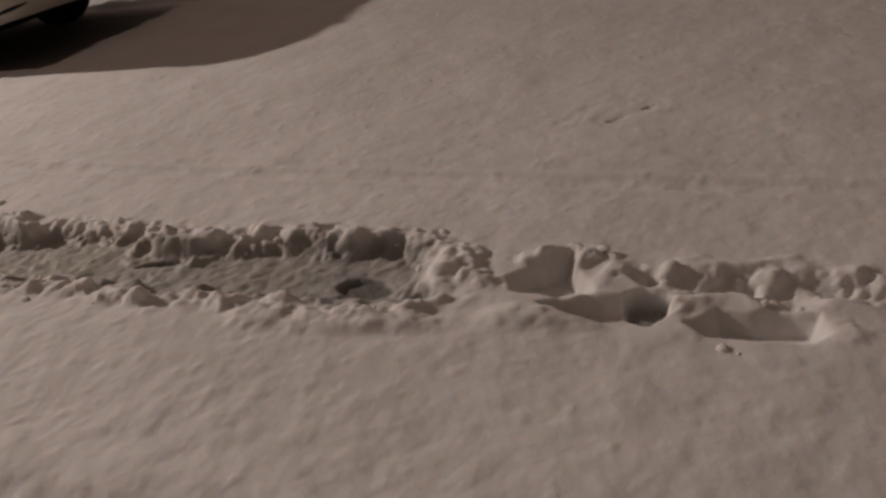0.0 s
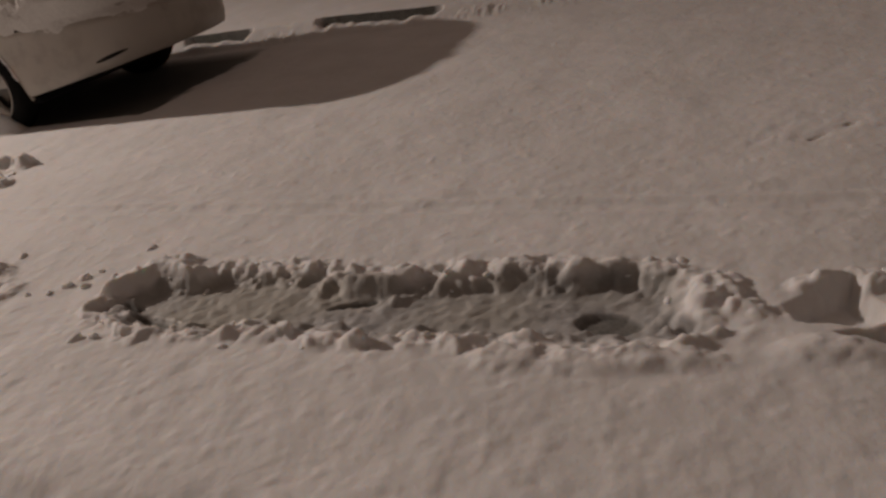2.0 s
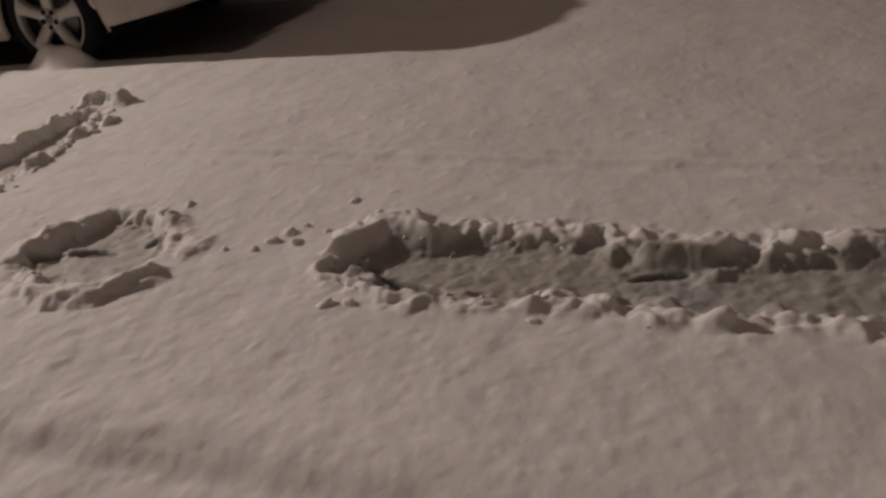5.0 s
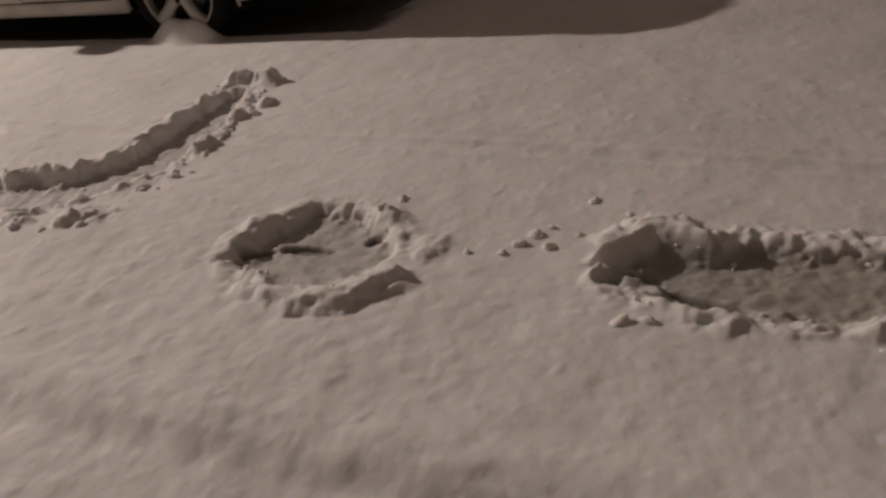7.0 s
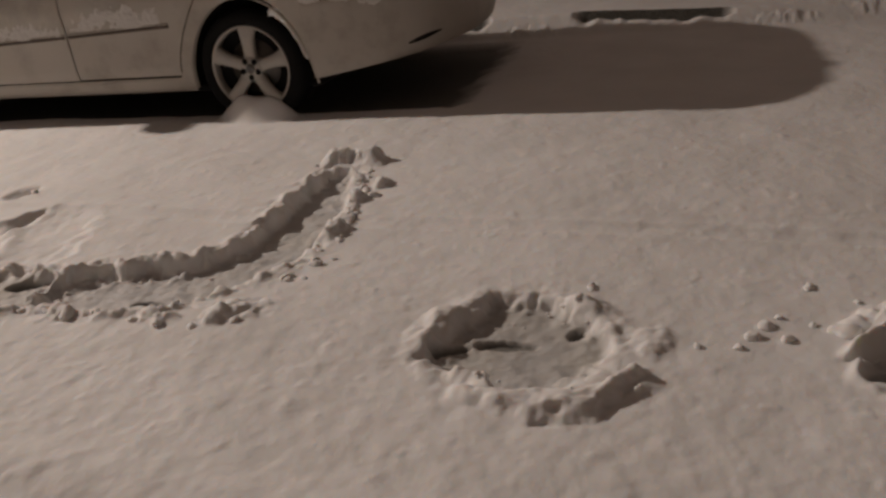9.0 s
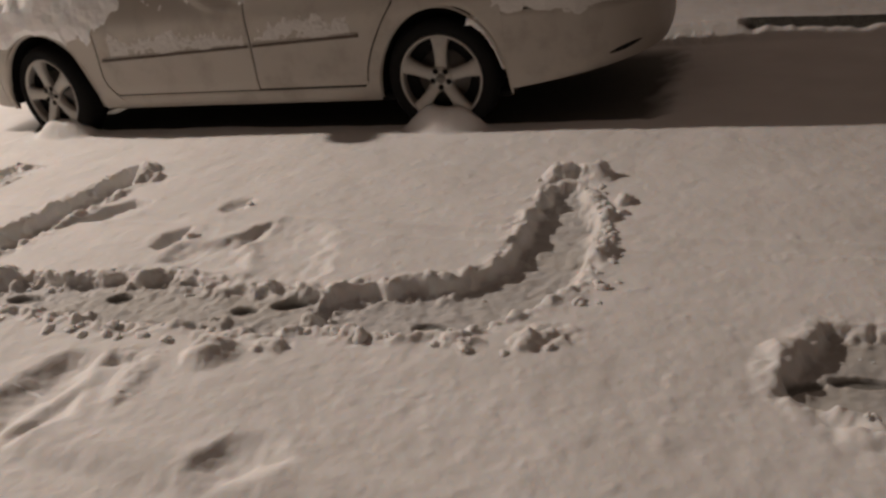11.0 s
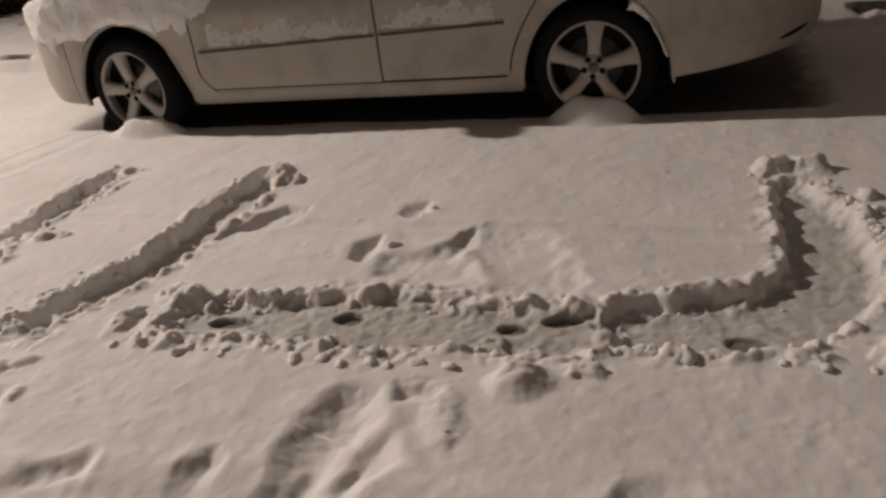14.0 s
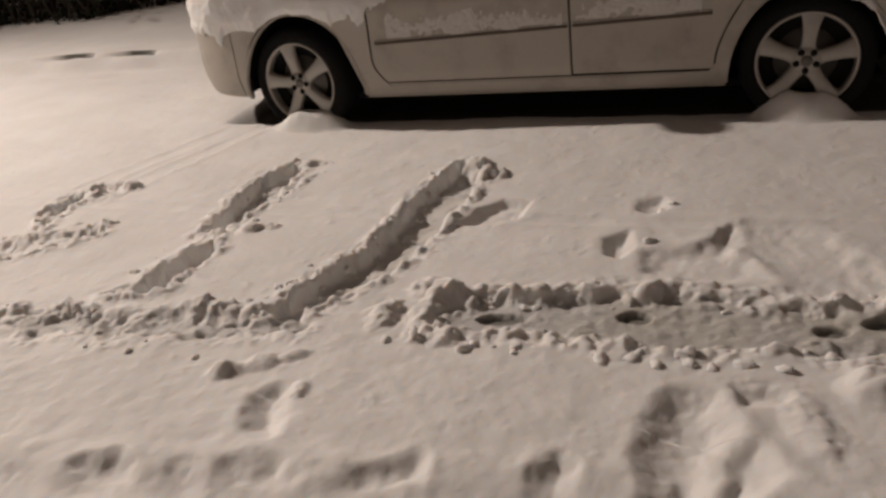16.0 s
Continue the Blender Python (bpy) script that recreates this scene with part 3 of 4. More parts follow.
def snow_sheet():
    xs = spread(-4.5, -0.02, 1.12, -420)[::-1] + list(np.arange(-4.5, 6.3, 0.0070)) + spread(6.3, 0.02, 1.12, 420)
    ys = spread(-3.45, -0.02, 1.14, -420)[::-1] + list(np.arange(-3.45, -2.58, 0.0075)) + list(np.arange(-2.58, -1.75, 0.005)) + list(np.arange(-1.75, -0.30, 0.0072)) + list(np.arange(-0.30, 0.15, 0.012)) + list(np.arange(0.15, 2.2, 0.02)) + spread(2.2, 0.025, 1.12, 420)
    X, Y = np.meshgrid(np.array(xs), np.array(ys), indexing="ij")
    H, slush, bare, rough = snow_height(X, Y)
    nx, ny = X.shape
    P = np.stack([X, Y, H], -1)
    # crumble the broken edges: push them in and out along their normals
    gx, gy = np.gradient(H, np.array(xs), np.array(ys))
    N = np.stack([-gx, -gy, np.ones_like(H)], -1)
    N /= np.linalg.norm(N, axis=-1, keepdims=True)
    on = rough > 0.02
    turned = P[on] @ np.array([[0.8, 0.36, 0.48], [-0.6, 0.48, 0.64], [0.0, -0.8, 0.6]])
    push = 0.0070 * table_noise_3d(turned + 1.3, 0.060, 203) + 0.0100 * table_noise_3d(turned, 0.031, 201) + 0.0050 * table_noise_3d(turned + 3.7, 0.015, 202)
    P[on] += N[on] * (push * np.minimum(rough[on], 1.2))[:, None]
    co = P.reshape(-1, 3).astype(np.float32)
    idx = np.arange(nx * ny, dtype=np.int32).reshape(nx, ny)
    quads = np.stack([idx[:-1, :-1], idx[1:, :-1], idx[1:, 1:], idx[:-1, 1:]], -1).reshape(-1, 4)
    me = bpy.data.meshes.new("ground")
    me.vertices.add(len(co))
    me.vertices.foreach_set("co", co.ravel())
    me.loops.add(quads.size)
    me.loops.foreach_set("vertex_index", quads.ravel())
    me.polygons.add(len(quads))
    me.polygons.foreach_set("loop_start", np.arange(0, quads.size, 4, dtype=np.int32))
    me.polygons.foreach_set("use_smooth", np.ones(len(quads), dtype=bool))
    for name, values in (("slush", slush), ("bare", bare)):
        me.attributes.new(name, "FLOAT", "POINT").data.foreach_set("value", values.ravel().astype(np.float32))
    me.update(calc_edges=True)
    me.materials.append(SNOW)
    return tagged(new("ground", me), "fresh snow on a road with trodden letters and footprints", "snow", kind="structure")


snow_sheet()


# ---- kerb under the snow ----
kerb = thing("kerb", (0, 1.9, 0), "grey stone kerb buried in snow with bare gaps", "kerb", kind="structure")
for k in range(16):
    bm = bmesh.new()
    box(bm, (-8.2 + k * 0.9, 1.895, -0.15), (-7.31 + k * 0.9, 2.0, 0.07), 0.012)
    part("kerb_stone", bm, KERB, kerb)

# ---- parked saloon: front towards -x, near side at about y = -0.05 ----
MID = 0.80
REAR, FRONT = 0.0, -2.68
HUB = 0.265
car = thing("car", (-1.3, MID, -0.045), "silver saloon car parked at the kerb, dusted with snow", "car")


def plan(x):
    """Half width of the body at x."""
    if x < -2.75:
        return 0.85 * max(0.0, 1 - min(1, (-2.75 - x) / 0.79) ** 3.0) ** (1 / 3.0)
    if x > 0.30:
        return 0.85 * max(0.0, 1 - min(1, (x - 0.30) / 0.83) ** 2.7) ** (1 / 2.7)
    return 0.85


def under_edge(x):
    z = 0.155
    if x > 0.38:
        z = 0.195 + 0.10 * min(1, (x - 0.38) / 0.7)
    if x < -3.05:
        z = 0.18
    for hub in (REAR + 0.015, FRONT + 0.03):
        d = abs(x - hub) / 0.37
        if d < 1:
            z = max(z, 0.17 + 0.468 * math.sqrt(1 - d * d))
    return z


def shoulder(x):
    """Height at which the side turns into bonnet, window line or boot."""
    if x < -1.9:
        t = (x + 3.54) / 1.64
        return 0.66 + 0.27 * max(0, t) ** 0.6
    if x > 0.35:
        return 0.97
    return 0.93 + 0.04 * (x + 1.9) / 2.25


def skin(x, z, side, out=0.0):
    """A point of the body's side; side 1 is the near one."""
    w = plan(x)
    if x > 0.30 and z > 0.58:
        boxy = 0.85 * max(0.0, 1 - min(1, (x - 0.30) / 0.83) ** 4.5) ** (1 / 4.5)
        w += (boxy - w) * min(1, (z - 0.58) / 0.15)
    inset = 0.03 * max(0, (0.30 - z) / 0.15) ** 1.5 + 0.10 * max(0, (z - 0.60) / 0.35) ** 2
    if x > 0.30:
        inset *= 1 - 0.6 * min(1, (x - 0.30) / 0.25) * (z > 0.5)
    if z > 0.53:
        inset -= 0.006 * math.exp(-((z - 0.66) / 0.07) ** 2)
    xx = x
    s = min(1, max(0, (z - 0.56) / 0.07))
    s = s * s * (3 - 2 * s)
    if x > 0.30:
        xx = 0.30 + (x - 0.30) * (1 - 0.10 * s)
        low = min(1, max(0, (0.40 - z) / 0.2))
        xx -= 0.10 * low * low * (x - 0.30)
    if x < -2.75:
        low = min(1, max(0, (0.36 - z) / 0.2))
        xx = -2.75 + (x + 2.75) * (1 - 0.05 * s - 0.06 * low * low)
    return Vector((xx, MID - side * (max(0, w - inset * min(1, w / 0.4)) + out), z))


def stations(a, b, n):
    """Places along x, closer together at both ends."""
    return [a + (b - a) * (0.5 - 0.5 * math.cos(math.pi * i / n)) for i in range(n + 1)]


def side_panel(name, xa, xb, z0, z1, side, mat=PAINT, out=0.0, n=36, rows=22, label="", thick=0.006):
    """A panel of the side between two edges, given as functions of the height, with its edge turned in."""
    bm = bmesh.new()
    grid = []
    for i, t in enumerate(stations(0, 1, n)):
        row = []
        for j in range(rows + 1):
            r = j / rows
            zz = z0 + (0.9 - z0) * r
            x = xa(zz) * (1 - t) + xb(zz) * t
            lo, hi = max(z0, under_edge(x)), z1(x)
            z = lo + (hi - lo) * r
            x = xa(z) * (1 - t) + xb(z) * t
            z = max(z, under_edge(x))
            o = out
            if i in (0, n) or j in (0, rows):
                o -= thick
            row.append(skin(x, z, side, o))
        grid.append(row)
    grid_faces(bm, grid)
    return part(name, bm, mat, car, label)


def const(v):
    return lambda z: v


def rear_door_edge(z):
    t = min(1, max(0, (z - 0.28) / 0.40))
    return -0.415 + 0.20 * t ** 1.6 + 0.1 * max(0, z - 0.68)


def front_door_edge(z):
    return -2.205 + 0.075 * max(0, (0.36 - z) / 0.12) ** 1.5


for side in (1, -1):
    top = lambda x: shoulder(x)
    side_panel("front_fender", const(-3.06), lambda z: front_door_edge(z) - 0.004, 0.175, top, side, n=60)
    side_panel("front_door", lambda z: front_door_edge(z) + 0.004, const(-1.116), 0.245, top, side, label="silver front door with a slim side moulding")
    side_panel("rear_door", const(-1.108), lambda z: rear_door_edge(z) - 0.004, 0.250, top, side, label="silver rear door streaked with frozen snow")
    side_panel("rear_quarter", lambda z: rear_door_edge(z) + 0.004, const(0.3705), 0.19, lambda x: shoulder(x), side, n=70)
    side_panel("sill", const(-2.27), const(-0.35), 0.152, lambda x: 0.238 if x < -0.42 else 0.285, side, out=-0.003, rows=6)
    side_panel("front_bumper", const(-3.54), const(-3.066), 0.18, lambda x: 0.56, side, n=40, label="silver front bumper crusted with snow")
    side_panel("headlight", const(-3.50), const(-3.07), 0.566, lambda x: shoulder(x) - 0.005, side, mat=CLEAR, out=-0.004, n=24, rows=6, label="clear headlight half covered by snow")
    side_panel("rear_bumper", const(0.370), const(1.13), 0.2, lambda x: 0.60, side, n=44, label="silver rear bumper with a dark slot")
    side_panel("tail_light", const(0.70), const(1.02), 0.70, lambda x: 0.88, side, mat=RED, out=0.003, n=20, rows=6, label="red tail light")
    side_panel("boot_side", const(0.370), const(1.13), 0.608, lambda x: shoulder(x), side, n=36, rows=12, out=-0.001)
    # dark inner shell seen through the panel gaps
    side_panel("inner_shell", const(-3.48), const(0.36), 0.16, lambda x: shoulder(x) - 0.03, side, mat=DARK, out=-0.018, n=160, rows=10)
    # side moulding in two lengths
    for a, b in ((-2.175, -1.125), (-1.10, -0.43)):
        for name, mat, dz, out in (("side_moulding", PAINT, 0.010, 0.003), ("moulding_groove", GROOVE, 0.0, 0.0065)):
            bm = bmesh.new()
            rows = []
            for t in stations(0, 1, 24):
                x = a + (b - a) * t
                z = 0.462 + (x + 2.175) * 0.0345 + dz
                tip = 0.5 if t in (0, 1) else 1
                hh = (0.010 if dz else 0.009) * tip
                rows.append([skin(x, z - hh, side, -0.004), skin(x, z - hh, side, out * tip), skin(x, z + hh * 0.6, side, out * tip), skin(x, z + hh, side, -0.004)])
            grid_faces(bm, rows)
            part(name, bm, mat, car)
    # slot in the rear bumper
    bm = bmesh.new()
    rows = []
    for t in stations(0, 1, 14):
        x = 0.885 + 0.135 * t
        z = 0.332 + 0.034 * t
        hh = 0.013 * math.sin(math.pi * (0.1 + 0.8 * t))
        rows.append([skin(x, z - hh, side, 0.001), skin(x, z, side, 0.004), skin(x, z + hh, side, 0.001)])
    grid_faces(bm, rows)
    part("bumper_slot", bm, DARK, car)
    # fog lamp slot in the front bumper
    bm = bmesh.new()
    rows = []
    for t in stations(0, 1, 8):
        x = -3.47 + 0.05 * t
        hh = 0.055 * math.sin(math.pi * (0.15 + 0.7 * t))
        rows.append([skin(x, 0.37 - hh, side, 0.001), skin(x, 0.37, side, 0.003), skin(x, 0.37 + hh, side, 0.001)])
    grid_faces(bm, rows)
    part("fog_lamp_slot", bm, DARK, car)
    # door handles
    for x in (-1.36, -0.42):
        bm = bmesh.new()
        p = skin(x, 0.80, side)
        box(bm, (p.x - 0.09, p.y - 0.018, 0.785), (p.x + 0.09, p.y + 0.018, 0.815), 0.012)
        part("door_handle", bm, PAINT, car)
    # door mirror
    bm = bmesh.new()
    bmesh.ops.create_uvsphere(bm, u_segments=24, v_segments=16, radius=1, matrix=Matrix.Translation((-1.97, MID - side * 0.865, 1.02)) @ Matrix.Diagonal((0.08, 0.11, 0.08, 1)))
    box(bm, (-2.0, MID - side * 0.80 - 0.06, 0.93), (-1.92, MID - side * 0.80 + 0.06, 0.99), 0.01)
    part("door_mirror", bm, PAINT, car, "silver door mirror")
    # wheel housings
    for hub in (REAR, FRONT):
        bm = bmesh.new()
        rows = []
        for k in range(25):
            a = math.pi * (0.0 + 1.0 * k / 24)
            y0, y1 = MID - side * 0.795, MID - side * 0.48
            rows.append([(hub + 0.02 + 0.385 * math.cos(a), y, 0.19 + 0.462 * math.sin(a)) for y in (y0, (y0 + y1) / 2, y1)] + [(hub + 0.02, y1, 0.25)])
        grid_faces(bm, rows)
        part("wheel_housing", bm, DARK, car)
        # rolled lip of the wheel arch
        bm = bmesh.new()
        rows = []
        for k in range(41):
            a = math.pi * k / 40
            x, z = hub + (0.015 if hub == REAR else 0.03) + 0.372 * math.cos(a), 0.172 + 0.470 * math.sin(a)
            p = skin(x, z, side)
            cx, cz = 0.016 * math.cos(a), 0.016 * math.sin(a)
            rows.append([(x + cx * 0.6, p.y + side * 0.002, z + cz * 0.6), (x + cx * 0.2, p.y - side * 0.004, z + cz * 0.2), (x - cx * 0.1, p.y - side * 0.003, z - cz * 0.1), (x - cx * 0.3, p.y + side * 0.03, z - cz * 0.3)])
        grid_faces(bm, rows)
        part("wheel_arch_lip", bm, PAINT, car)


def top_panel(name, a, b, n, m, mat=PAINT, lift=0.0, crown=0.035, shrink=0.0):
    bm = bmesh.new()
    rows = []
    for t in stations(0, 1, n):
        x = a + (b - a) * t
        z = shoulder(x)
        p, q = skin(x, z, 1), skin(x, z, -1)
        rows.append([Vector((p.x, p.y + (q.y - p.y) * k / m, z + lift + crown * (1 - (2 * k / m - 1) ** 2) - 0.0)) for k in range(m + 1)])
    grid_faces(bm, rows)
    return part(name, bm, mat, car)


top_panel("bonnet", -3.54, -1.90, 40, 24)
top_panel("boot_lid", 0.45, 1.13, 24, 20, crown=0.008)
bm = bmesh.new()
box(bm, (-2.95, 0.06, 0.13), (0.36, 1.54, 0.175), 0.02)
part("underbody", bm, DARK, car)
bm = bmesh.new()
box(bm, (-1.75, 0.16, 0.20), (0.36, 1.44, 0.93), 0.03)
box(bm, (0.361, 0.20, 0.36), (0.85, 1.40, 0.80), 0.03)
box(bm, (-1.05, 0.30, 0.90), (-0.35, 1.30, 1.30), 0.08)
part("interior", bm, DARK, car)

# greenhouse
def cabin(t, v, side):
    """t along the car 0..1, v up 0..1."""
    lo, hi = Vector((-1.92 + 2.42 * t, 0.755, shoulder(-1.92 + 2.42 * t))), Vector((-1.12 + 1.12 * t, 0.56, 1.40 + 0.05 * math.sin(math.pi * t)))
    p = lo.lerp(hi, v)
    return Vector((p.x, MID - side * (p.y + 0.03 * math.sin(math.pi * v)), p.z))


def cabin_panel(name, t0, t1, v0, v1, side, mat, push=0.0, label=""):
    bm = bmesh.new()
    rows = [[cabin(t0 + (t1 - t0) * i / 12, v0 + (v1 - v0) * j / 8, side) + Vector((0, -side * push, 0)) for j in range(9)] for i in range(13)]
    grid_faces(bm, rows)
    return part(name, bm, mat, car, label)


def across(name, t, v0, v1, mat, push, label=""):
    bm = bmesh.new()
    rows = []
    for j in range(9):
        v = v0 + (v1 - v0) * j / 8
        a, b = cabin(t, v, 1), cabin(t, v, -1)
        rows.append([a.lerp(b, k / 10) + Vector((push * (0.3 + 2.0 * (k / 10) * (1 - k / 10)), 0, 0)) for k in range(11)])
    grid_faces(bm, rows)
    return part(name, bm, mat, car, label)


for side in (1, -1):
    cabin_panel("cabin_side", 0, 1, 0, 1, side, PAINT)
    for a, b in ((0.06, 0.44), (0.48, 0.82)):
        cabin_panel("side_window", a, b, 0.06, 0.9, side, GLASS, 0.004)
across("windscreen", 0.0, 0.0, 1.0, GLASS, -0.05)
across("rear_window", 1.0, 0.0, 1.0, GLASS, 0.05)
bm = bmesh.new()
rows = []
for i in range(17):
    a, b = cabin(i / 16, 1, 1), cabin(i / 16, 1, -1)
    rows.append([a.lerp(b, k / 12) + Vector((0, 0, 0.04 * (1 - (k / 6 - 1) ** 2))) for k in range(13)])
grid_faces(bm, rows)
part("roof", bm, PAINT, car)


# wheels, built at the origin with the outer face towards -y
def make_wheel(at, turn, spin):
    pivot = Matrix.Translation(at) @ Matrix.Rotation(radians(turn), 4, "Z")
    local = pivot @ Matrix.Rotation(radians(spin), 4, "Y")
    bm = bmesh.new()
    lathe(bm, [(0.0, 0.07), (0.16, 0.07), (0.215, 0.06), (0.222, 0.0), (0.222, 0.19), (0.0, 0.19)], 40, local)
    wheel = part("wheel", bm, DARK, car, "black tyre on a five-spoke alloy rim, sunk in snow")
    bm = bmesh.new()
    lathe(bm, [(0.226, 0.012), (0.232, 0.004), (0.243, -0.002), (0.262, -0.008), (0.283, -0.004), (0.300, 0.012), (0.309, 0.032), (0.311, 0.06), (0.312, 0.10), (0.311, 0.15), (0.306, 0.175), (0.29, 0.19), (0.225, 0.19)], 72, local)
    part("tyre", bm, RUBBER, wheel)
    bm = bmesh.new()
    lathe(bm, [(0.216, 0.06), (0.214, 0.012), (0.220, 0.000), (0.228, -0.004), (0.233, 0.001), (0.232, 0.012)], 72, local)
    lathe(bm, [(0.0, -0.001), (0.058, -0.001), (0.066, 0.004), (0.070, 0.03)], 40, local)
    for k in range(5):
        a = 2 * math.pi * k / 5 + math.pi / 2
        rot = local @ Matrix.Rotation(-a, 4, "Y")
        rows = []
        for r, w, y in ((0.02, 0.044, 0.010), (0.05, 0.038, 0.006), (0.08, 0.032, 0.002), (0.12, 0.032, -0.003), (0.17, 0.038, -0.004), (0.205, 0.047, -0.001), (0.221, 0.058, 0.002)):
            rows.append([rot @ Vector((r, yy, w * f)) for f, yy in ((-1.0, y + 0.035), (-1.0, y + 0.006), (-0.72, y), (0.0, y - 0.002), (0.72, y), (1.0, y + 0.006), (1.0, y + 0.035))])
        grid_faces(bm, rows)
    part("rim", bm, ALLOY, wheel, "five-spoke silver alloy rim")
    bm = bmesh.new()
    lathe(bm, [(0.0, -0.006), (0.024, -0.005), (0.028, 0.0), (0.029, 0.02)], 24, local)
    part("hub_cap", bm, STEEL, wheel)
    for k in range(5):
        a = 2 * math.pi * (k + 0.5) / 5 + math.pi / 2
        bm = bmesh.new()
        lathe(bm, [(0.0, -0.006), (0.009, -0.006), (0.0105, -0.003), (0.0155, -0.003), (0.0165, 0.02)], 12, local @ Matrix.Translation((0.047 * math.cos(a), -0.002, 0.047 * math.sin(a))))
        part("wheel_bolt", bm, DARK, wheel)
    bm = bmesh.new()
    lathe(bm, [(0.0, 0.052), (0.085, 0.05), (0.087, 0.062), (0.145, 0.062), (0.147, 0.075)], 40, local)
    part("brake_disc", bm, STEEL, wheel)


make_wheel((REAR, -0.028, HUB), 0, 4)
make_wheel((FRONT, -0.03, HUB - 0.01), -9, -14)
make_wheel((REAR, MID + 0.83, HUB), 180, 30)
make_wheel((FRONT, MID + 0.83, HUB), 171, 50)


# ---- snow lying on the car ----
def crust(name, place, us, vs, thickness, label, mat=LOOSE_SNOW):
    """A rind of snow over a surface place(u, v) -> (point, outward); bare where thickness is not above zero."""
    bm = bmesh.new()
    rows = []
    for u in us:
        row = []
        for v in vs:
            p, n = place(u, v)
            t = thickness(p, u, v)
            row.append(None if t < -0.004 else p + n * max(t, -0.002))
        rows.append(row)
    grid_faces(bm, rows)
    ob = part(name, bm, mat)
    return tagged(ob, label, "snow", kind="stuff")


def lin(a, b, n):
    return [a + (b - a) * i / n for i in range(n + 1)]


def ragged(p, s, k=0.0):
    return noise.fractal(Vector((p.x * s + k, p.y * s, p.z * s)), 1.0, 2.0, 4)


def wrap_place(sgn):
    def place(x, v):
        # v from the lower side (0) over the shoulder (0.5) to the middle of the car (1)
        z1 = shoulder(x)
        if v < 0.5:
            z = 0.46 + (z1 - 0.46) * v * 2
            p = skin(x, z, sgn)
            q = skin(x + 0.01, z, sgn)
            r = skin(x, z + 0.01, sgn)
            n = (q - p).cross(r - p) * sgn
            if n.length < 1e-9:
                n = Vector((-1 if x < -1 else 1, 0, 0))
            return p, (n.normalized() + Vector((0, 0, 0.6 * v))).normalized()
        p = skin(x, z1, sgn)
        t = (v - 0.5) * 2
        e = skin(x, z1, -sgn)
        return Vector((p.x, p.y + (e.y - p.y) * 0.5 * t, z1 + (0.035 if x < 0 else 0.008) * (1 - (1 - t) ** 2))), Vector((0, -0.5 * (1 - t) * sgn, 1)).normalized()
    return place


for sgn in (1, -1):
    crust("snow_cover", wrap_place(sgn), lin(-3.535, -1.96, 200), lin(0, 1, 110),
          lambda p, u, v: 0.058 * min(1, max(0, (v - 0.02) / 0.4)) * (0.9 + 0.25 * ragged(p, 7)) + 0.008 * ragged(p, 10, 3) + 0.002 * ragged(p, 40, 3) - 0.22 * max(0, 0.24 - 0.34 * max(0, ragged(Vector((u, 0, 0)), 10, 7)) - v) - 0.8 * max(0, under_edge(u) + 0.035 + 0.02 * ragged(p, 14, 6) - p.z if v < 0.5 else 0) - (0.10 * max(0, u + 2.40) if v < 0.46 else 0),
          "thick snow lying over the bonnet and wing of the car")
    crust("snow_cover", wrap_place(sgn), lin(0.5, 1.125, 70), lin(0.45, 1, 60),
          lambda p, u, v: 0.055 * min(1, max(0, (v - 0.45) / 0.1)) * (0.8 + 0.5 * ragged(p, 7)),
          "thick snow lying on the boot lid of the car")
    crust("snow_ledge", lambda x, z: (skin(x, z, sgn), Vector((0.2, -0.7 * sgn, 0.7)).normalized()), lin(0.20, 1.128, 170), lin(0.54, 0.80, 56),
          lambda p, u, v: 0.014 * (1 - ((v - 0.69) / (0.10 + 0.04 * ragged(Vector((u, 0, 0)), 5, 2))) ** 2) + 0.012 * ragged(p, 8, 5) + 0.003 * ragged(p, 45, 5) - 0.05 * max(0, 0.62 - u),
          "wet snow stuck along the top of the rear bumper", FROST)
    # frost patches on the doors, with a jagged upper edge
    crust("snow_patch", lambda x, z: (skin(x, z, sgn), Vector((0, -sgn, 0.1)).normalized()), lin(-2.10, -1.15, 240), lin(0.485, 0.66, 60),
          lambda p, u, v: 0.003 + 0.006 * ragged(p, 7, 9) + 0.003 * ragged(p, 40, 2) - 0.10 * max(0, v - 0.545 - 0.03 * ragged(Vector((u, 0, 0)), 14, 4)),
          "thin frozen snow clinging above the door moulding", FROST)
    crust("snow_patch", lambda x, z: (skin(x, z, sgn), Vector((0, -sgn, 0.1)).normalized()), lin(-1.08, -0.48, 160), lin(0.525, 0.70, 60),
          lambda p, u, v: 0.002 + 0.006 * ragged(p, 7, 19) + 0.003 * ragged(p, 40, 2) - 0.10 * max(0, v - 0.585 - 0.03 * ragged(Vector((u, 0, 0)), 14, 8)),
          "thin frozen snow clinging above the door moulding", FROST)
    crust("snow_patch", lambda x, z: (skin(x, z, sgn), Vector((0, -sgn, 0.3)).normalized()), lin(-2.2, 0.45, 260), lin(0.72, 0.96, 40),
          lambda p, u, v: -0.012 + 0.10 * max(0, v - 0.80) + 0.022 * ragged(p, 8, 29),
          "snow clinging below the windows of the car")

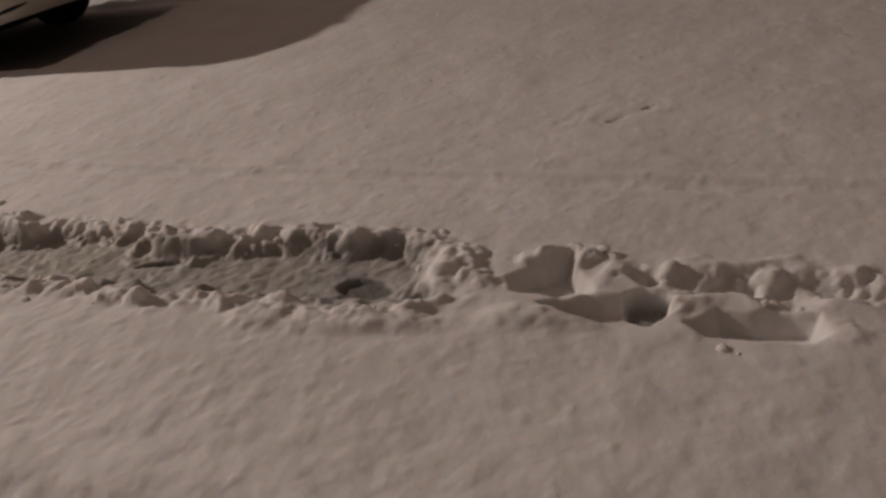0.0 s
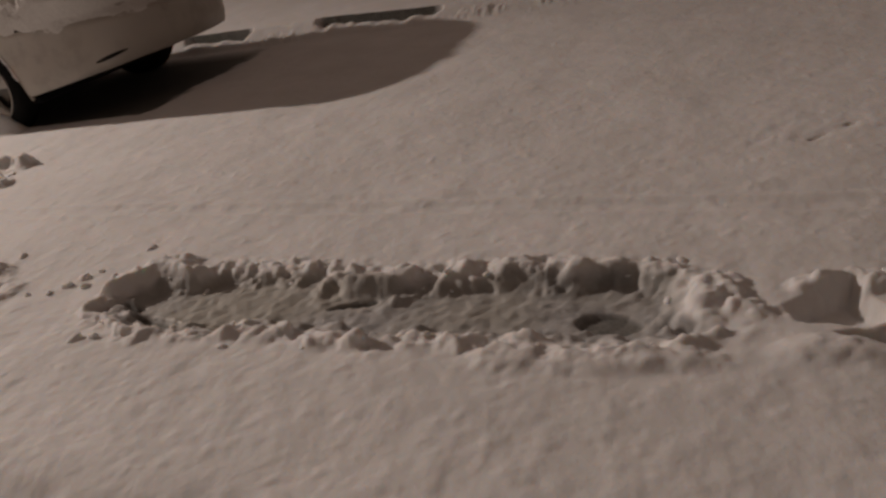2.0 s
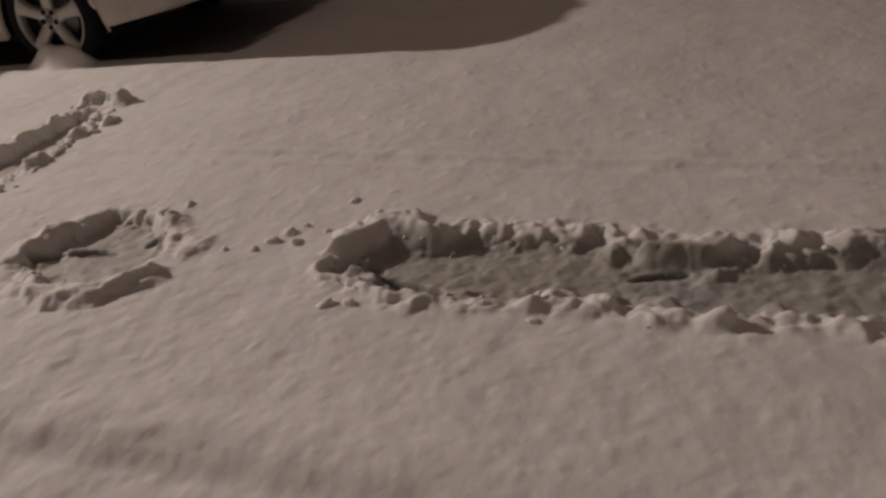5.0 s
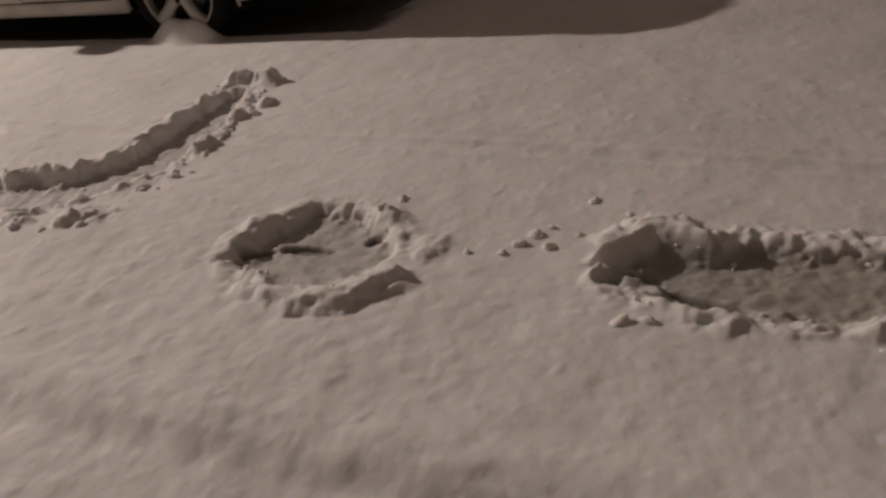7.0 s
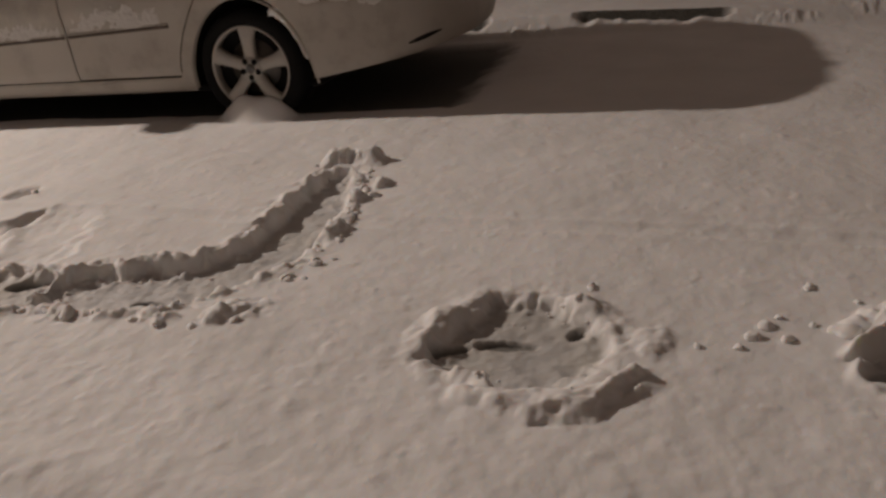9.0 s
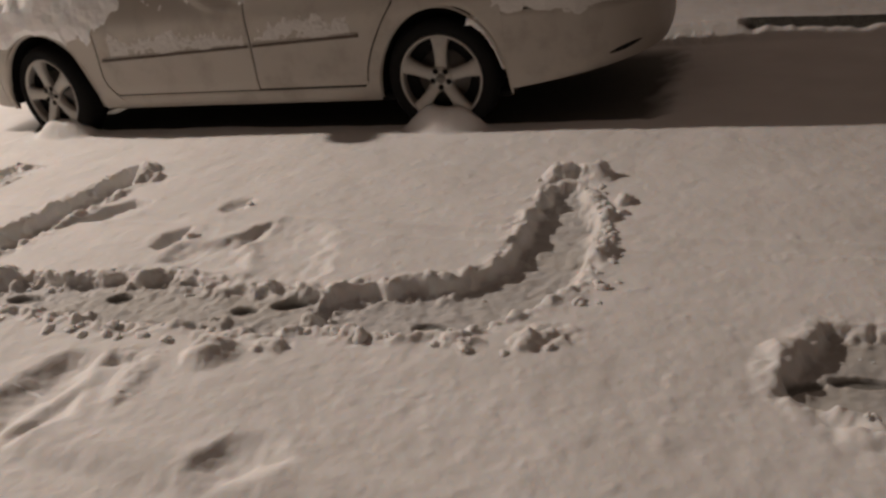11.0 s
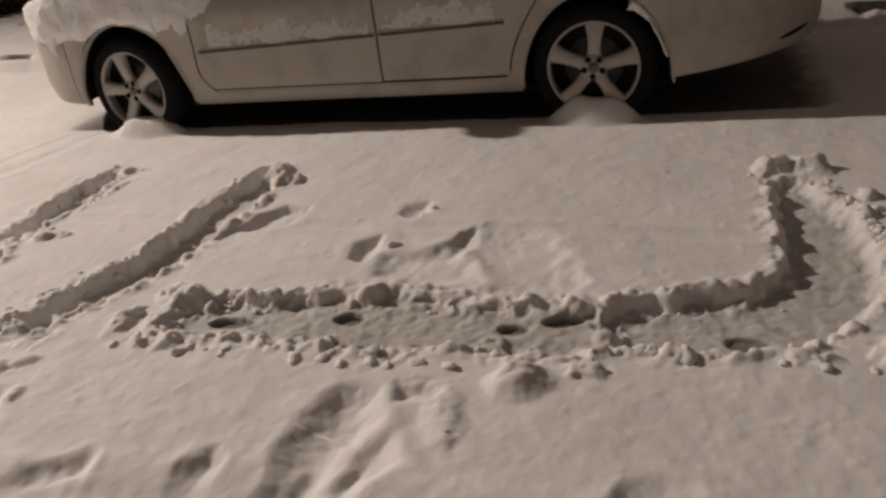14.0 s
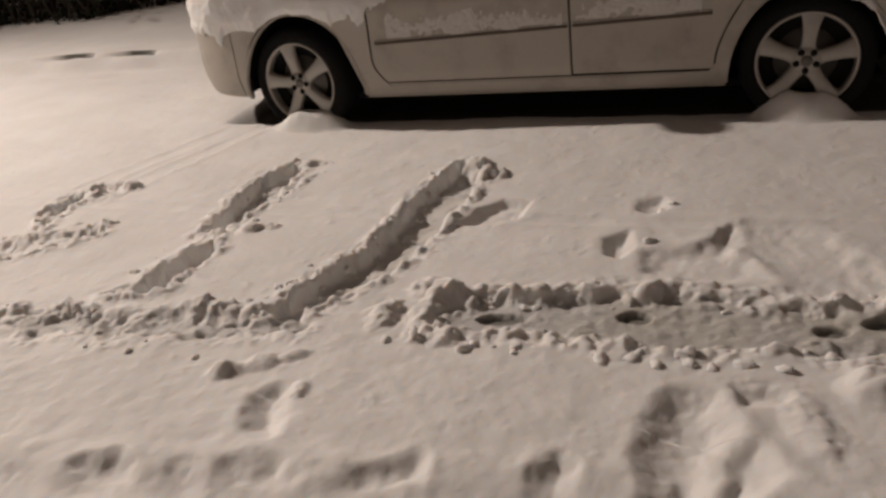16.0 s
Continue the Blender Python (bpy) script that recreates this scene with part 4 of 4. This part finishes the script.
# clots of snow hanging in the rear wheel arch
bm = bmesh.new()
rows = []
for t in lin(0, 1, 40):
    x, z = 0.185 + 0.175 * t ** 0.8, 0.575 - 0.26 * t ** 1.4
    w = (0.040 * max(0, 1 - t / 0.42) ** 0.7 + 0.0075) * (1 + 0.45 * noise.noise(Vector((t * 9, 0, 2)))) * min(1, t * 8 + 0.2)
    ring = []
    for k in range(15):
        a = 2 * math.pi * k / 14
        j = 1 + 0.45 * noise.fractal(Vector((t * 9, math.cos(a) * 1.3, math.sin(a) * 1.3)), 1, 2, 3)
        ring.append((x + w * j * 0.9 * math.cos(a), -0.03 + 0.022 * j * math.sin(a), z + 0.55 * w * j * math.cos(a) + 0.01 * math.sin(a)))
    rows.append(ring)
grid_faces(bm, rows)
tagged(part("snow_clot", bm, LOOSE_SNOW), "clot of frozen snow hanging in the rear wheel arch", "snow")

# ---- loose clumps of snow thrown out beside the strokes ----
clump_meshes = []
for k in range(9):
    bm = bmesh.new()
    bmesh.ops.create_icosphere(bm, subdivisions=3, radius=1)
    for v in bm.verts:
        d = 1 + 0.36 * noise.fractal(v.co * 1.0 + Vector((k * 7, 0, 0)), 1, 2, 2) + 0.09 * noise.noise(v.co * 3.5 + Vector((0, k * 5, 0)))
        v.co = Vector((v.co.x * d * (1.0 + 0.25 * (k % 3)), v.co.y * d, v.co.z * d * 0.66))
    me = bpy.data.meshes.new("snow_clump")
    bm.to_mesh(me)
    bm.free()
    me.materials.append(LOOSE_SNOW)
    me.polygons.foreach_set("use_smooth", [True] * len(me.polygons))
    clump_meshes.append(me)

rng = random.Random(5)
spots = [(2.64, -1.83, 0.017), (2.48, -2.10, 0.022), (2.52, -2.05, 0.024), (2.57, -2.10, 0.018), (2.45, -2.15, 0.015), (2.55, -2.0, 0.013), (2.63, -2.03, 0.012), (2.70, -2.06, 0.034),
         (2.36, -2.16, 0.012), (2.80, -2.42, 0.02), (2.86, -2.4, 0.018), (2.06, -1.88, 0.017), (2.75, -1.9, 0.012), (3.43, -1.98, 0.014), (3.3, -1.95, 0.010), (3.05, -1.96, 0.012),
         ]
spots += [(-2.2, -2.42, 0.016), (-1.95, -2.42, 0.013), (-2.38, -2.41, 0.011), (1.1, -1.0, 0.022), (1.06, -1.12, 0.02), (1.12, -1.17, 0.025), (1.08, -1.34, 0.022), (1.09, -1.4, 0.026),
         (1.04, -2.16, 0.02), (0.92, -2.2, 0.016), (0.8, -2.2, 0.019), (0.7, -2.18, 0.018), (0.45, -2.18, 0.026), (0.4, -2.14, 0.02), (-0.62, -1.52, 0.025), (-0.6, -1.2, 0.02), (-0.56, -1.16, 0.018),
         (-1.36, -2.26, 0.02), (-1.1, -2.28, 0.024), (-0.95, -2.26, 0.018), (4.97, -2.1, 0.014), (4.9, -2.08, 0.012), (4.5, -2.0, 0.014), (-0.7, -2.28, 0.025), (-0.62, -2.27, 0.022), (-0.55, -2.29, 0.02),
         (-0.46, -2.27, 0.022), (-0.4, -2.29, 0.018), (-0.32, -2.26, 0.024), (-0.22, -2.27, 0.02), (0.74, -0.98, 0.018), (0.7, -0.82, 0.014)]
# lines beside which crumbs lie: points (x, y, half width), how many, largest size, whether on one side alone
CRUMBS = [
    ([(-2.38, -0.72, 0.045), (-2.39, -1.1, 0.07), (-2.42, -1.47, 0.06)], 18, 0.02, False),
    ([(-2.43, -1.62, 0.05), (-2.45, -1.85, 0.08), (-2.47, -1.99, 0.06)], 10, 0.018, False),
    ([(-1.51, -0.74, 0.05), (-1.53, -1.38, 0.085), (-1.59, -1.68, 0.09), (-1.69, -1.95, 0.09), (-1.84, -2.15, 0.07)], 40, 0.026, True),
    ([(-3.6, -2.33, 0.06), (-2.8, -2.29, 0.07), (-2.4, -2.28, 0.075), (-2.05, -2.24, 0.07), (-1.72, -2.18, 0.05)], 8, 0.014, False),
    ([(-1.3, -2.1, 0.09), (-1, -2.1, 0.11), (-0.5, -2.07, 0.12), (0, -2.06, 0.12), (0.5, -1.99, 0.12), (0.86, -1.95, 0.11)], 46, 0.024, False),
    ([(0.92, -1.9, 0.13), (0.94, -1.6, 0.135), (0.92, -1.25, 0.105), (0.89, -0.88, 0.065)], 40, 0.024, True),
    ([(1.76, -2.24, 0.06), (1.95, -2.19, 0.165), (2.09, -2.18, 0.125)], 16, 0.016, False),
    ([(2.8, -2.2, 0.07), (3.2, -2.2, 0.12), (3.7, -2.23, 0.12), (4.2, -2.23, 0.15), (4.5, -2.25, 0.12)], 30, 0.016, False),
    ([(5.22, -2.35, 0.04), (5.46, -2.39, 0.05)], 6, 0.016, False),
    ([(5.6, -2.44, 0.04), (5.85, -2.47, 0.05)], 10, 0.022, False),
]
for line, count, size, one_side in CRUMBS:
    for _ in range(count):
        k = rng.randrange(len(line) - 1)
        (ax, ay, aw), (bx, by, bw) = line[k], line[k + 1]
        t = rng.random()
        l = math.hypot(bx - ax, by - ay)
        off = (aw + t * (bw - aw)) + rng.gauss(0.035, 0.028)
        if one_side or rng.random() < 0.5:
            sign = -1
        else:
            sign = 1
        spots.append((ax + t * (bx - ax) - sign * off * (by - ay) / l, ay + t * (by - ay) + sign * off * (bx - ax) / l, size * (0.3 + 0.7 * rng.random() ** 2)))
xs, ys = np.array([[p[0] for p in spots]]), np.array([[p[1] for p in spots]])
hs = snow_height(xs, ys)[0][0]
for (x, y, size), h in zip(spots, hs):
    size *= 0.85
    ob = new("snow_clump", clump_meshes[rng.randrange(9)])
    ob.matrix_basis = Matrix.Translation((x, y, h + size * 0.05)) @ Euler((rng.uniform(-0.5, 0.5), rng.uniform(-0.5, 0.5), rng.uniform(0, 6.28))).to_matrix().to_4x4() @ Matrix.Diagonal((size, size, size, 1))
    tagged(ob, "loose clump of snow lying beside a trodden stroke", "snow clump", "loose snow clumps")

# ---- bare hedge at the back of the verge ----
def hedge_front(x):
    return 3.42 + 0.75 * min(1, max(0, (x + 7.0) / 0.95)) + 0.25 * max(0, x + 6)


bm = bmesh.new()
leaves = bmesh.new()
for k in range(1100):
    x = rng.uniform(-17, -3.2)
    y = hedge_front(x) + 0.9 * rng.random() ** 1.6
    tall, lean = rng.uniform(0.6, 1.7), Vector((rng.gauss(0, 0.2), rng.gauss(0, 0.2), 1))
    rows = []
    for j in range(5):
        c = Vector((x, y, 0.14)) + lean * tall * j / 4 + Vector((rng.gauss(0, 0.02), rng.gauss(0, 0.02), 0))
        r = 0.016 * (1 - j / 5)
        rows.append([c + Vector((r * math.cos(a), r * math.sin(a), 0)) for a in (0, 2.1, 4.2, 6.283)])
    grid_faces(bm, rows)
    for j in range(16):
        c = Vector((x, y, 0.14)) + lean * tall * rng.random() ** 1.3 + Vector((rng.gauss(0, 0.08), rng.gauss(0, 0.08), 0))
        a, e = Vector((rng.gauss(0, 1), rng.gauss(0, 1), rng.gauss(0, 1))).normalized() * 0.055, Vector((rng.gauss(0, 1), rng.gauss(0, 1), rng.gauss(0, 1))).normalized() * 0.03
        leaves.faces.new([leaves.verts.new(p) for p in (c - a, c + e, c + a, c - e)])
hedge = thing("hedge", (-9, 4.2, 0.15), "dark hedge behind the snowy verge", "hedge")
part("branchwork", bm, TWIG, hedge)
part("foliage", leaves, LEAF, hedge)
